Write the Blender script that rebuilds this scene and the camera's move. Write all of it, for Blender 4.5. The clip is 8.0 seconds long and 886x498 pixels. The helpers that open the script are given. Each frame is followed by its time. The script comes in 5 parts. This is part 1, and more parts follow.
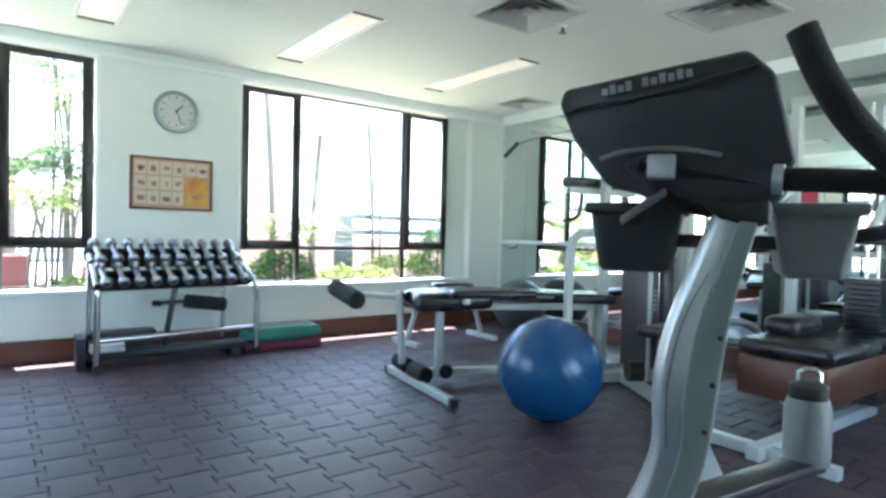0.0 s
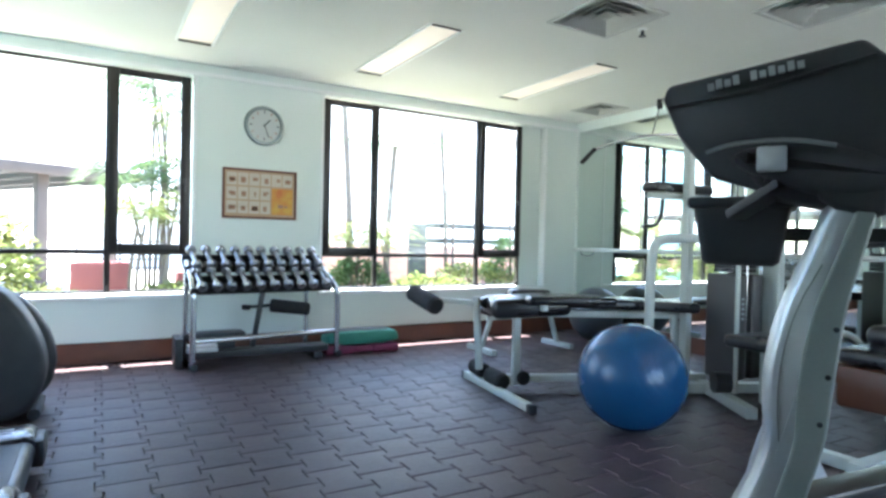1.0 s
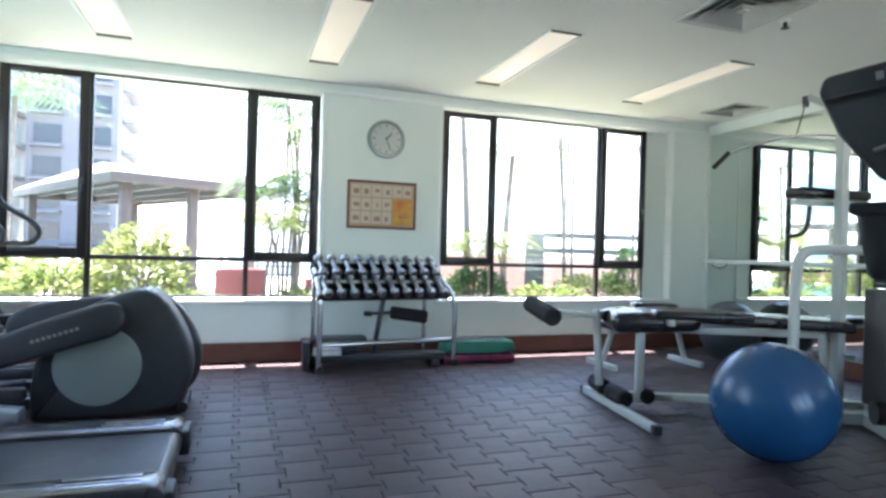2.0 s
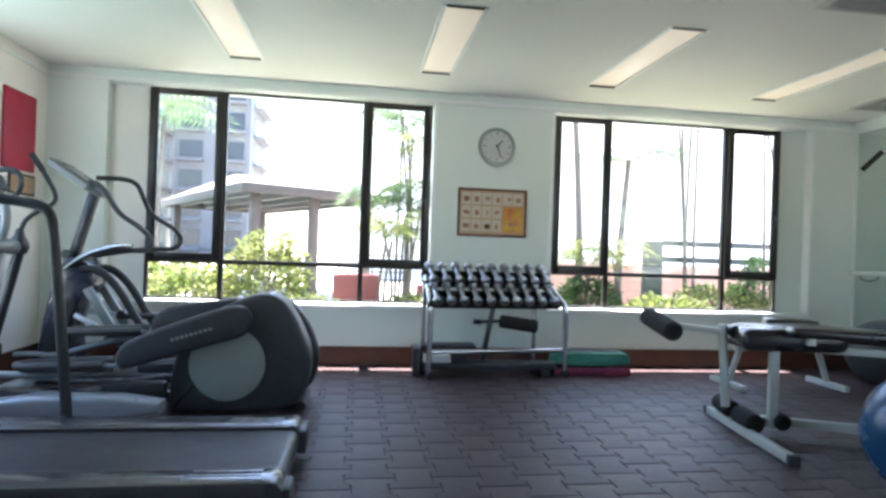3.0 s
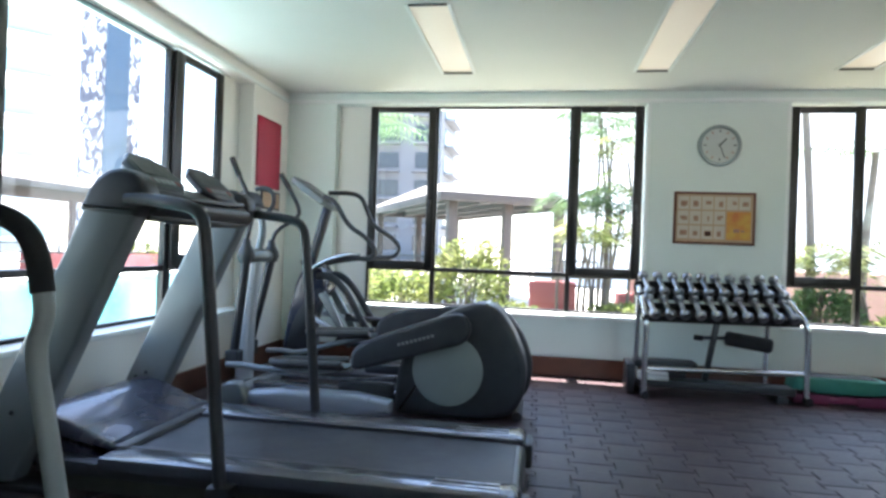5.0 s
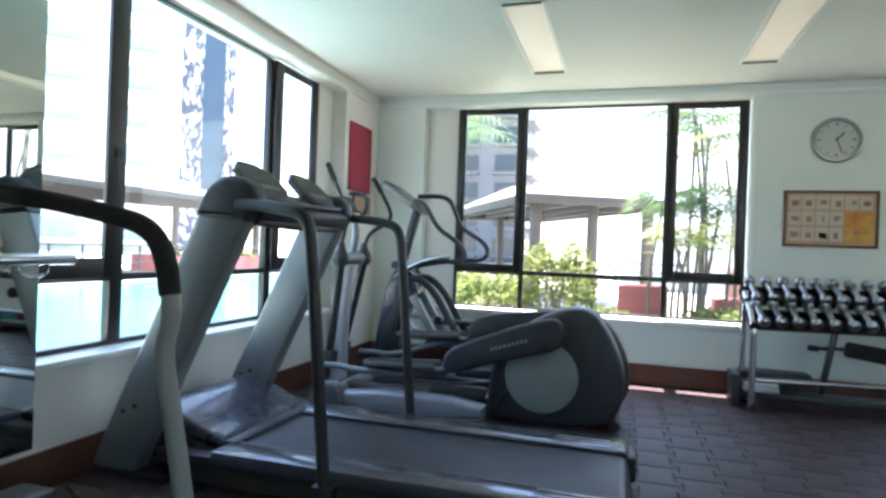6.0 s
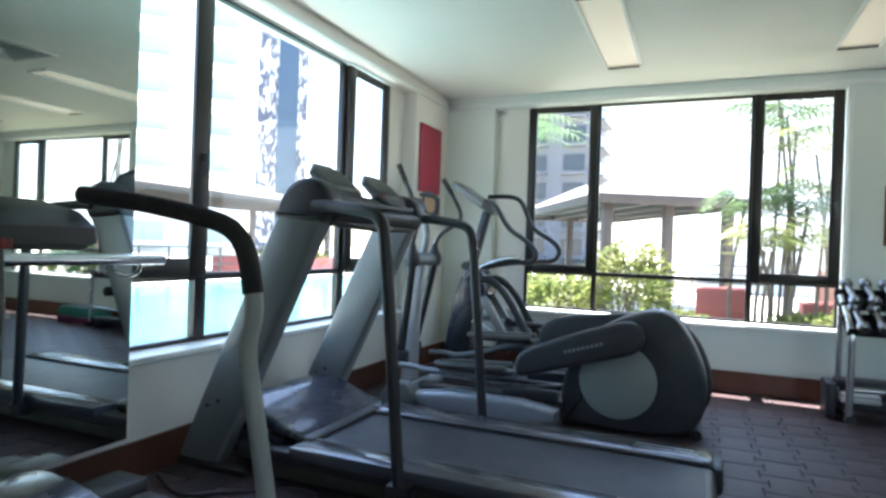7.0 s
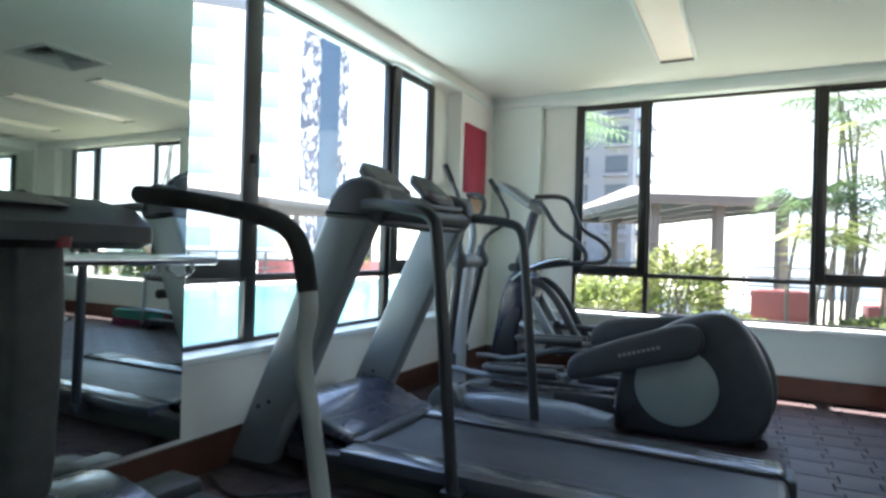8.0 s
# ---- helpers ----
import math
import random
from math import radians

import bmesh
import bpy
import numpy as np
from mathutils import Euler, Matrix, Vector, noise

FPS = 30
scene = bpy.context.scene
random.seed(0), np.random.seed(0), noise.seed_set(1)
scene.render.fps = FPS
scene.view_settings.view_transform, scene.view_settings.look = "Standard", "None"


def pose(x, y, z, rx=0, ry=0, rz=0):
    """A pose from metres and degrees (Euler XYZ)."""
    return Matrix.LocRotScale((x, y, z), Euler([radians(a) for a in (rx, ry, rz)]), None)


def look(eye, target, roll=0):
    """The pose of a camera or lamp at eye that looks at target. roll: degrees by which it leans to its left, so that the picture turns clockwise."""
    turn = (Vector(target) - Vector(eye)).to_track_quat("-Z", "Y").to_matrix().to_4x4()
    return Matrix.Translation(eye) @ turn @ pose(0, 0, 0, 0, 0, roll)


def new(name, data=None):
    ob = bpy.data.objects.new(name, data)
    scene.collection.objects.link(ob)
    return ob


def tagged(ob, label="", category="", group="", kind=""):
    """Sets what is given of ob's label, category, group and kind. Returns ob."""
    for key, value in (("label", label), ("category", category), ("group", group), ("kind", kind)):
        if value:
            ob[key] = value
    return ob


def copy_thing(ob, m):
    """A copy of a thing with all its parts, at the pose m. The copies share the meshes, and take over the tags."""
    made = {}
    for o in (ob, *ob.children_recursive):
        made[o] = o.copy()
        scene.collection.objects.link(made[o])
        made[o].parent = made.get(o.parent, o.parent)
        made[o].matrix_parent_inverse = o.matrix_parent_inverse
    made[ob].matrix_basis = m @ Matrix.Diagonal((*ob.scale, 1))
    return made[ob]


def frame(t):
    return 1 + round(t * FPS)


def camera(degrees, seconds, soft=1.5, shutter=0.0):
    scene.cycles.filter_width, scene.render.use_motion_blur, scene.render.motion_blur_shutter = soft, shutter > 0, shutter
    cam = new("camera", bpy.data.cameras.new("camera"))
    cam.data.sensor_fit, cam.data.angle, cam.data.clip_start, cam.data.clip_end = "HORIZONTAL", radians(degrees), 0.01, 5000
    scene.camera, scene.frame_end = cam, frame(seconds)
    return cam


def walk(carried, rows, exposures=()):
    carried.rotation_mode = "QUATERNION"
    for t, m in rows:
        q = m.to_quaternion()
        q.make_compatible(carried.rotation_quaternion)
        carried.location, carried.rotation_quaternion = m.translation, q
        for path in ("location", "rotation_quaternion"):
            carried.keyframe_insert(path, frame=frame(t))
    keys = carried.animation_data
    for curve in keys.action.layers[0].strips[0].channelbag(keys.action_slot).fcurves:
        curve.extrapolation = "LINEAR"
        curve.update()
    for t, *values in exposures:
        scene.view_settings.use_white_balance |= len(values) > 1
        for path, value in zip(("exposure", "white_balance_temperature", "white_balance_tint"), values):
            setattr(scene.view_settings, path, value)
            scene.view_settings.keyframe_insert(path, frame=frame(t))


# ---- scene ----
cam = camera(73.3, 8.0, soft=2.8)
PATH = [
    (0, (-0.768, -1.655, 1.082), (0.432, -0.056, 1.03), 1.4),
    (0.5, (-0.802, -1.669, 1.066), (0.322, -0.015, 1.025), 1.3),
    (1, (-0.836, -1.662, 1.058), (0.169, 0.067, 1.033), 1.3),
    (1.5, (-0.832, -1.645, 1.058), (0.005, 0.172, 1.045), 1.4),
    (3, (-0.813, -1.601, 1.069), (-0.523, 0.378, 1.078), 2.0),
    (3.5, (-0.905, -1.544, 1.079), (-0.764, 0.451, 1.088), 2.1),
    (4, (-0.968, -1.533, 1.072), (-0.986, 0.466, 1.087), 2.1),
    (4.5, (-0.984, -1.534, 1.094), (-1.159, 0.458, 1.101), 2.1),
    (6, (-1.116, -1.51, 1.102), (-1.694, 0.404, 1.102), 2.1),
    (6.5, (-1.128, -1.502, 1.102), (-1.822, 0.373, 1.099), 2.1),
    (7, (-1.152, -1.492, 1.095), (-1.941, 0.346, 1.092), 2.0),
    (7.5, (-1.21, -1.479, 1.068), (-2.063, 0.33, 1.075), 1.8),
    (8, (-1.229, -1.45, 1.072), (-2.139, 0.331, 1.078), 1.7),
]
walk(cam, [(t, look(eye, target, roll)) for t, eye, target, roll in PATH], [(0, 4.05, 6200, 11), (1.5, 3.85, 6250, 14), (3, 3.4, 6600, 16), (3.5, 3.33, 6600, 16), (4.5, 3.3, 6550, 15), (6.5, 3.1, 6550, 13), (8, 3.0, 6600, 12)])

# ---- light ----
world = bpy.data.worlds.new("daylight")
scene.world = world
world.use_nodes = True
sky = world.node_tree.nodes.new("ShaderNodeTexSky")
sky.sky_type = "NISHITA"
sky.sun_disc = False
sky.sun_elevation = radians(77.8)
sky.sun_rotation = radians(12)
backing = world.node_tree.nodes["Background"]
backing.inputs["Strength"].default_value = 0.15
world.node_tree.links.new(sky.outputs["Color"], backing.inputs["Color"])
sun_data = bpy.data.lights.new("sun", "SUN")
sun_data.energy, sun_data.angle, sun_data.color = 5.0, radians(0.5), (1.0, 0.95, 0.88)
sun = new("sun", sun_data)
sun.matrix_world = look((-1.0, 8.6, 40), (0, 0, 0))


# ---- materials ----
def surface(name, colour, rough=0.5, metal=0.0, grain=0.0, scale=8.0, bump=0.0, fine=120.0, second=None, coat=0.0, per_piece=0.0, spec=0.5, sheer=0.0):
    """A procedural surface: wide blotches towards `second`, fine grain, relief and wear in the gloss."""
    m = bpy.data.materials.new(name)
    m.use_nodes = True
    nt = m.node_tree
    n, link = nt.nodes, nt.links
    b = n["Principled BSDF"]
    b.inputs["Metallic"].default_value = metal
    b.inputs["Specular IOR Level"].default_value = spec
    b.inputs["Coat Weight"].default_value = coat
    pos = n.new("ShaderNodeTexCoord")
    wide = n.new("ShaderNodeTexNoise")
    wide.inputs["Scale"].default_value, wide.inputs["Detail"].default_value = scale, 6
    tiny = n.new("ShaderNodeTexNoise")
    tiny.inputs["Scale"].default_value, tiny.inputs["Detail"].default_value = fine, 3
    link.new(pos.outputs["Object"], wide.inputs["Vector"])
    link.new(pos.outputs["Object"], tiny.inputs["Vector"])
    mix = n.new("ShaderNodeMixRGB")
    second = second or [c * (1 - grain) for c in colour]
    mix.inputs[1].default_value, mix.inputs[2].default_value = (*colour, 1), (*second, 1)
    ramp = n.new("ShaderNodeMapRange")
    ramp.inputs["From Min"].default_value, ramp.inputs["From Max"].default_value = 0.35, 0.7
    link.new(wide.outputs["Fac"], ramp.inputs["Value"])
    link.new(ramp.outputs["Result"], mix.inputs[0])
    speck = n.new("ShaderNodeMapRange")
    speck.inputs["To Min"].default_value, speck.inputs["To Max"].default_value = 1 - grain, 1 + grain
    link.new(tiny.outputs["Fac"], speck.inputs["Value"])
    times = n.new("ShaderNodeMixRGB")
    times.blend_type = "MULTIPLY"
    times.inputs[0].default_value = 1
    link.new(mix.outputs[0], times.inputs[1])
    link.new(speck.outputs["Result"], times.inputs[2])
    last = times
    if per_piece:
        info = n.new("ShaderNodeObjectInfo")
        isle = n.new("ShaderNodeNewGeometry")
        add = n.new("ShaderNodeMath")
        add.operation = "ADD"
        link.new(info.outputs["Random"], add.inputs[0])
        link.new(isle.outputs["Random Per Island"], add.inputs[1])
        wrap = n.new("ShaderNodeMath")
        wrap.operation = "FRACT"
        link.new(add.outputs[0], wrap.inputs[0])
        span = n.new("ShaderNodeMapRange")
        span.inputs["To Min"].default_value, span.inputs["To Max"].default_value = 1 - per_piece, 1 + per_piece
        link.new(wrap.outputs[0], span.inputs["Value"])
        last = n.new("ShaderNodeMixRGB")
        last.blend_type = "MULTIPLY"
        last.inputs[0].default_value = 1
        link.new(times.outputs[0], last.inputs[1])
        link.new(span.outputs["Result"], last.inputs[2])
    link.new(last.outputs[0], b.inputs["Base Color"])
    gloss = n.new("ShaderNodeMapRange")
    gloss.inputs["To Min"].default_value, gloss.inputs["To Max"].default_value = max(0.02, rough * 0.8), min(1, rough * 1.2)
    link.new(wide.outputs["Fac"], gloss.inputs["Value"])
    link.new(gloss.outputs["Result"], b.inputs["Roughness"])
    if bump:
        bp = n.new("ShaderNodeBump")
        bp.inputs["Strength"].default_value, bp.inputs["Distance"].default_value = bump, 0.004
        link.new(tiny.outputs["Fac"], bp.inputs["Height"])
        link.new(bp.outputs["Normal"], b.inputs["Normal"])
    if sheer:
        glow_through, blend = n.new("ShaderNodeBsdfTranslucent"), n.new("ShaderNodeMixShader")
        blend.inputs[0].default_value = sheer
        link.new(last.outputs[0], glow_through.inputs["Color"])
        link.new(b.outputs[0], blend.inputs[1])
        link.new(glow_through.outputs[0], blend.inputs[2])
        link.new(blend.outputs[0], n["Material Output"].inputs["Surface"])
    return m


def glass(name, tint=(1, 1, 1)):
    m = bpy.data.materials.new(name)
    m.use_nodes = True
    nt = m.node_tree
    out = nt.nodes["Material Output"]
    clear, shine, mixed = (nt.nodes.new(k) for k in ("ShaderNodeBsdfTransparent", "ShaderNodeBsdfGlossy", "ShaderNodeMixShader"))
    clear.inputs["Color"].default_value = (*tint, 1)
    shine.inputs["Roughness"].default_value = 0.02
    mixed.inputs[0].default_value = 0.035
    nt.links.new(clear.outputs[0], mixed.inputs[1])
    nt.links.new(shine.outputs[0], mixed.inputs[2])
    nt.links.new(mixed.outputs[0], out.inputs["Surface"])
    return m


def glowing(name, colour, strength):
    m = surface(name, colour, 0.4)
    b = m.node_tree.nodes["Principled BSDF"]
    b.inputs["Emission Color"].default_value, b.inputs["Emission Strength"].default_value = (*colour, 1), strength
    return m


WALL = surface("painted_plaster", (0.71, 0.78, 0.74), 0.6, grain=0.03, scale=1.2, bump=0.08, fine=220, second=(0.67, 0.75, 0.705))
WALL_WARM = surface("painted_plaster_cream", (0.80, 0.78, 0.74), 0.6, grain=0.03, scale=1.2, bump=0.08, fine=220, second=(0.76, 0.75, 0.70))
CEILING = surface("ceiling_paint", (0.72, 0.735, 0.70), 0.7, grain=0.02, scale=0.8, bump=0.05, fine=260, second=(0.68, 0.70, 0.66))
TRIM = surface("white_gloss_paint", (0.78, 0.82, 0.80), 0.35, grain=0.02, scale=3)
BASE = surface("brown_skirting_tile", (0.13, 0.05, 0.03), 0.4, grain=0.15, scale=6, second=(0.09, 0.036, 0.024))
RUBBER = surface("rubber_paver", (0.080, 0.052, 0.057), 0.44, spec=0.32, grain=0.25, scale=2.2, bump=0.5, fine=260, second=(0.052, 0.039, 0.045), per_piece=0.14)
JOINT = surface("paver_joint", (0.058, 0.043, 0.046), 0.9, grain=0.2, scale=12)
FRAME = surface("dark_bronze_aluminium", (0.012, 0.010, 0.010), 0.38, grain=0.1, scale=4)
ALUMINIUM = surface("mill_aluminium", (0.45, 0.45, 0.46), 0.4, metal=0.7, grain=0.06, scale=8)
PANE = glass("window_glass", (0.97, 0.99, 0.985))
MIRROR = surface("mirror_silver", (0.70, 0.77, 0.74), 0.015, metal=1.0)
BLACK = surface("black_plastic", (0.027, 0.027, 0.030), 0.45, grain=0.12, scale=14, bump=0.15, fine=400)
CHARCOAL = surface("charcoal_plastic", (0.036, 0.037, 0.041), 0.46, grain=0.12, scale=10, bump=0.25, fine=500, second=(0.027, 0.028, 0.033))
FOAM = surface("black_foam", (0.018, 0.017, 0.018), 0.85, grain=0.2, scale=20, bump=0.5, fine=350)
VINYL = surface("black_vinyl", (0.020, 0.019, 0.022), 0.28, grain=0.1, scale=6, bump=0.2, fine=160)
GREY_PAINT = surface("grey_powder_coat", (0.20, 0.22, 0.225), 0.36, metal=0.25, grain=0.06, scale=5, bump=0.05, fine=300)
SILVER = surface("silver_paint", (0.54, 0.57, 0.61), 0.30, metal=0.5, grain=0.05, scale=6)
STEEL_WHITE = surface("white_tube_paint", (0.50, 0.54, 0.51), 0.35, grain=0.05, scale=7)
PALE_GREY = surface("pale_blue_grey_paint", (0.34, 0.37, 0.42), 0.3, metal=0.2, grain=0.05, scale=6)
BEIGE_TUBE = surface("beige_grey_tube_paint", (0.30, 0.32, 0.295), 0.4, grain=0.05, scale=7)
CHROME = surface("chrome", (0.66, 0.67, 0.70), 0.24, metal=1.0, grain=0.05, scale=12)
DARK_STEEL = surface("dark_steel", (0.05, 0.05, 0.055), 0.35, metal=0.6, grain=0.1, scale=10)
BELT = surface("running_belt", (0.022, 0.023, 0.031), 0.42, spec=0.45, grain=0.2, scale=9, bump=0.3, fine=420)
DISPLAY_GREY = surface("worn_display_face", (0.075, 0.073, 0.070), 0.55, grain=0.25, scale=14)
HOOD = surface("blue_grey_hood", (0.030, 0.033, 0.055), 0.27, grain=0.05, scale=6, coat=0.25)
RAIL = surface("deck_rail", (0.11, 0.112, 0.128), 0.2, metal=0.35, grain=0.1, scale=9)
OLIVE = surface("olive_grey_paint", (0.055, 0.055, 0.040), 0.55, grain=0.15, scale=8, bump=0.1, fine=200)
RAIL_BRIGHT = surface("bright_rail_metal", (0.42, 0.43, 0.47), 0.3, metal=0.6, grain=0.2, scale=18, second=(0.16, 0.16, 0.18))
RED_DULL = surface("dull_red_button", (0.20, 0.02, 0.02), 0.45, grain=0.1, scale=20)
BLUE = surface("blue_ball_vinyl", (0.010, 0.075, 0.180), 0.26, grain=0.06, scale=3, bump=0.06, fine=90, second=(0.008, 0.062, 0.155))
GREY_BALL = surface("grey_ball_vinyl", (0.06, 0.07, 0.075), 0.35, grain=0.06, scale=3)
GREEN = surface("green_step_plastic", (0.05, 0.27, 0.20), 0.5, grain=0.1, scale=12, bump=0.3, fine=200)
PINK = surface("pink_step_plastic", (0.24, 0.035, 0.09), 0.5, grain=0.1, scale=12, bump=0.2, fine=200)
RED = surface("red_panel_paint", (0.36, 0.008, 0.042), 0.45, grain=0.03, scale=3)
WOOD = surface("dark_wood_frame", (0.16, 0.055, 0.03), 0.4, grain=0.15, scale=30)
PAPER = surface("poster_paper", (0.46, 0.31, 0.19), 0.5, grain=0.04, scale=18)
PAPER_PALE = surface("poster_cell", (0.55, 0.48, 0.38), 0.5, grain=0.04, scale=25)
PAPER_GOLD = surface("poster_gold", (0.60, 0.36, 0.05), 0.5, grain=0.1, scale=9, second=(0.56, 0.17, 0.04))
INK = surface("printed_ink", (0.40, 0.22, 0.14), 0.6, grain=0.2, scale=40)
CLOCK_FACE = surface("clock_face", (0.50, 0.54, 0.52), 0.4, grain=0.02, scale=6)
CLOCK_RIM = surface("clock_rim", (0.24, 0.29, 0.29), 0.3, metal=0.3)
SCREEN = surface("display_glass", (0.10, 0.11, 0.12), 0.18, grain=0.1, scale=10)
BROWN_PAD = surface("brown_vinyl", (0.10, 0.035, 0.018), 0.4, grain=0.15, scale=6, bump=0.2, fine=160)
VENT = surface("vent_metal", (0.50, 0.52, 0.50), 0.45, metal=0.2, grain=0.05, scale=9)
DIFFUSER = glowing("lamp_diffuser", (0.86, 0.78, 0.66), 0.032)
BIN_GREY = surface("grey_bin_plastic", (0.22, 0.235, 0.235), 0.45, grain=0.08, scale=10, bump=0.2, fine=400)
STACK_COVER = surface("stack_cover_plastic", (0.070, 0.063, 0.063), 0.4, grain=0.1, scale=8, bump=0.15, fine=300)
GREEN_GREY = surface("green_grey_paint", (0.25, 0.29, 0.275), 0.42, grain=0.06, scale=6, bump=0.06, fine=260)
LABEL = surface("silver_label", (0.40, 0.42, 0.44), 0.4, metal=0.3)
TOWEL = surface("white_towel", (0.75, 0.75, 0.73), 0.9, grain=0.06, scale=20, bump=0.6, fine=160)
PAVING = surface("pool_paving", (0.50, 0.47, 0.43), 0.8, grain=0.12, scale=0.8, bump=0.3, fine=20, second=(0.44, 0.40, 0.36))
SOIL = surface("garden_ground", (0.20, 0.16, 0.11), 0.9, grain=0.3, scale=1.5, bump=0.4, fine=14, second=(0.12, 0.16, 0.06))
WATER = surface("pool_water", (0.024, 0.135, 0.135), 0.22, grain=0.05, scale=0.6, bump=0.5, fine=3, second=(0.034, 0.16, 0.155), spec=0.25)
ROOFING = surface("pavilion_roof", (0.20, 0.18, 0.17), 0.8, grain=0.12, scale=2, bump=0.3, fine=10)
TIMBER = surface("pavilion_timber", (0.07, 0.055, 0.048), 0.7, grain=0.2, scale=3)
LEAF = surface("yellow_green_leaf", (0.15, 0.20, 0.055), 0.5, grain=0.3, scale=2, per_piece=0.6, second=(0.24, 0.24, 0.10), sheer=0.5)
LEAF_DARK = surface("green_leaf", (0.06, 0.12, 0.045), 0.5, grain=0.3, scale=2, per_piece=0.5, second=(0.11, 0.17, 0.07), sheer=0.5)
BARK = surface("palm_bark", (0.14, 0.115, 0.095), 0.9, grain=0.3, scale=6, bump=0.6, fine=20)
TERRACOTTA = surface("red_planter", (0.30, 0.09, 0.085), 0.8, grain=0.15, scale=3)
PINK_WALL = surface("pink_garden_wall", (0.52, 0.30, 0.26), 0.8, grain=0.1, scale=2, bump=0.2, fine=20)
RENDER_WHITE = surface("white_render", (0.70, 0.72, 0.70), 0.8, grain=0.05, scale=0.3)
TOWER = surface("tower_concrete", (0.11, 0.12, 0.135), 0.7, grain=0.08, scale=0.2)
TOWER_DARK = surface("tower_glazing", (0.02, 0.026, 0.036), 0.2, grain=0.1, scale=0.4)
TOWER_BLUE = surface("tower_blue_glass", (0.03, 0.055, 0.09), 0.15, grain=0.1, scale=0.4)
PALE_GLAZING = surface("pale_teal_glazing", (0.24, 0.36, 0.36), 0.3, grain=0.1, scale=0.4)
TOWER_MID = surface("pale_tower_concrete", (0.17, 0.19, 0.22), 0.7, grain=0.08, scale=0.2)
PATTERN = surface("leaf_patterned_facade", (0.55, 0.57, 0.60), 0.7, grain=0.1, scale=0.55, second=(0.035, 0.04, 0.055))


def leafy_pattern(m):
    """Upright leaf shapes, pale on slate blue."""
    n, link = m.node_tree.nodes, m.node_tree.links
    pos, stretch, blots, step, mix = (n.new("ShaderNode" + k) for k in ("TexCoord", "Mapping", "TexNoise", "MapRange", "MixRGB"))
    stretch.inputs["Scale"].default_value = (1.0, 1.0, 0.45)
    blots.inputs["Scale"].default_value, blots.inputs["Detail"].default_value, blots.inputs["Distortion"].default_value = 1.9, 1.0, 0.8
    step.inputs["From Min"].default_value, step.inputs["From Max"].default_value = 0.46, 0.56
    mix.inputs[1].default_value, mix.inputs[2].default_value = (0.055, 0.065, 0.095, 1), (0.45, 0.47, 0.50, 1)
    link.new(pos.outputs["Object"], stretch.inputs["Vector"])
    link.new(stretch.outputs["Vector"], blots.inputs["Vector"])
    link.new(blots.outputs["Fac"], step.inputs["Value"])
    link.new(step.outputs["Result"], mix.inputs[0])
    link.new(mix.outputs[0], n["Principled BSDF"].inputs["Base Color"])


leafy_pattern(PATTERN)
DUMBBELL = surface("worn_chrome", (0.40, 0.41, 0.43), 0.30, metal=1.0, grain=0.1, scale=25, second=(0.22, 0.22, 0.24))
FENCE = surface("grey_fence", (0.055, 0.06, 0.055), 0.6, grain=0.1, scale=4)


# ---- shaping ----
def finish(name, bm, material, parent=None, label="", smooth=False):
    me = bpy.data.meshes.new(name)
    bm.normal_update()
    bm.to_mesh(me)
    bm.free()
    me.materials.append(material)
    if smooth:
        me.shade_smooth()
        me.set_sharp_from_angle(angle=radians(38))
    ob = new(name, me)
    if parent is not None:
        ob.parent = parent
    if label:
        ob["label"] = label
    return ob


def part(name, bm, material, parent, label=""):
    return finish(name, bm, material, parent, label, True)


PLAN = pose(-0.10, -0.173, 0, 0, 0, -1.05)  # the loose things and the garden stand a little askew to the walls


def thing(name, at, label, category, group="", kind="", turn=0.0, fixed=False):
    """The base of a thing; fixed ones follow the walls, loose ones the plan."""
    ob = new(name)
    ob.matrix_world = pose(*at, 0, 0, turn) if fixed else PLAN @ pose(*at, 0, 0, turn)
    return tagged(ob, label, category, group, kind)


def box(lo, hi, bevel=0.0, m=None, steps=2):
    bm = bmesh.new()
    bmesh.ops.create_cube(bm, size=1)
    for v in bm.verts:
        v.co = Vector([lo[i] + (v.co[i] + 0.5) * (hi[i] - lo[i]) for i in range(3)])
    if bevel:
        bmesh.ops.bevel(bm, geom=bm.edges[:], offset=bevel, segments=steps, affect="EDGES", profile=0.5)
    if m:
        bm.transform(m)
    return bm


def join(*bms):
    out = bms[0]
    for b in bms[1:]:
        me = bpy.data.meshes.new("joining")
        b.to_mesh(me)
        b.free()
        out.from_mesh(me)
        bpy.data.meshes.remove(me)
    return out


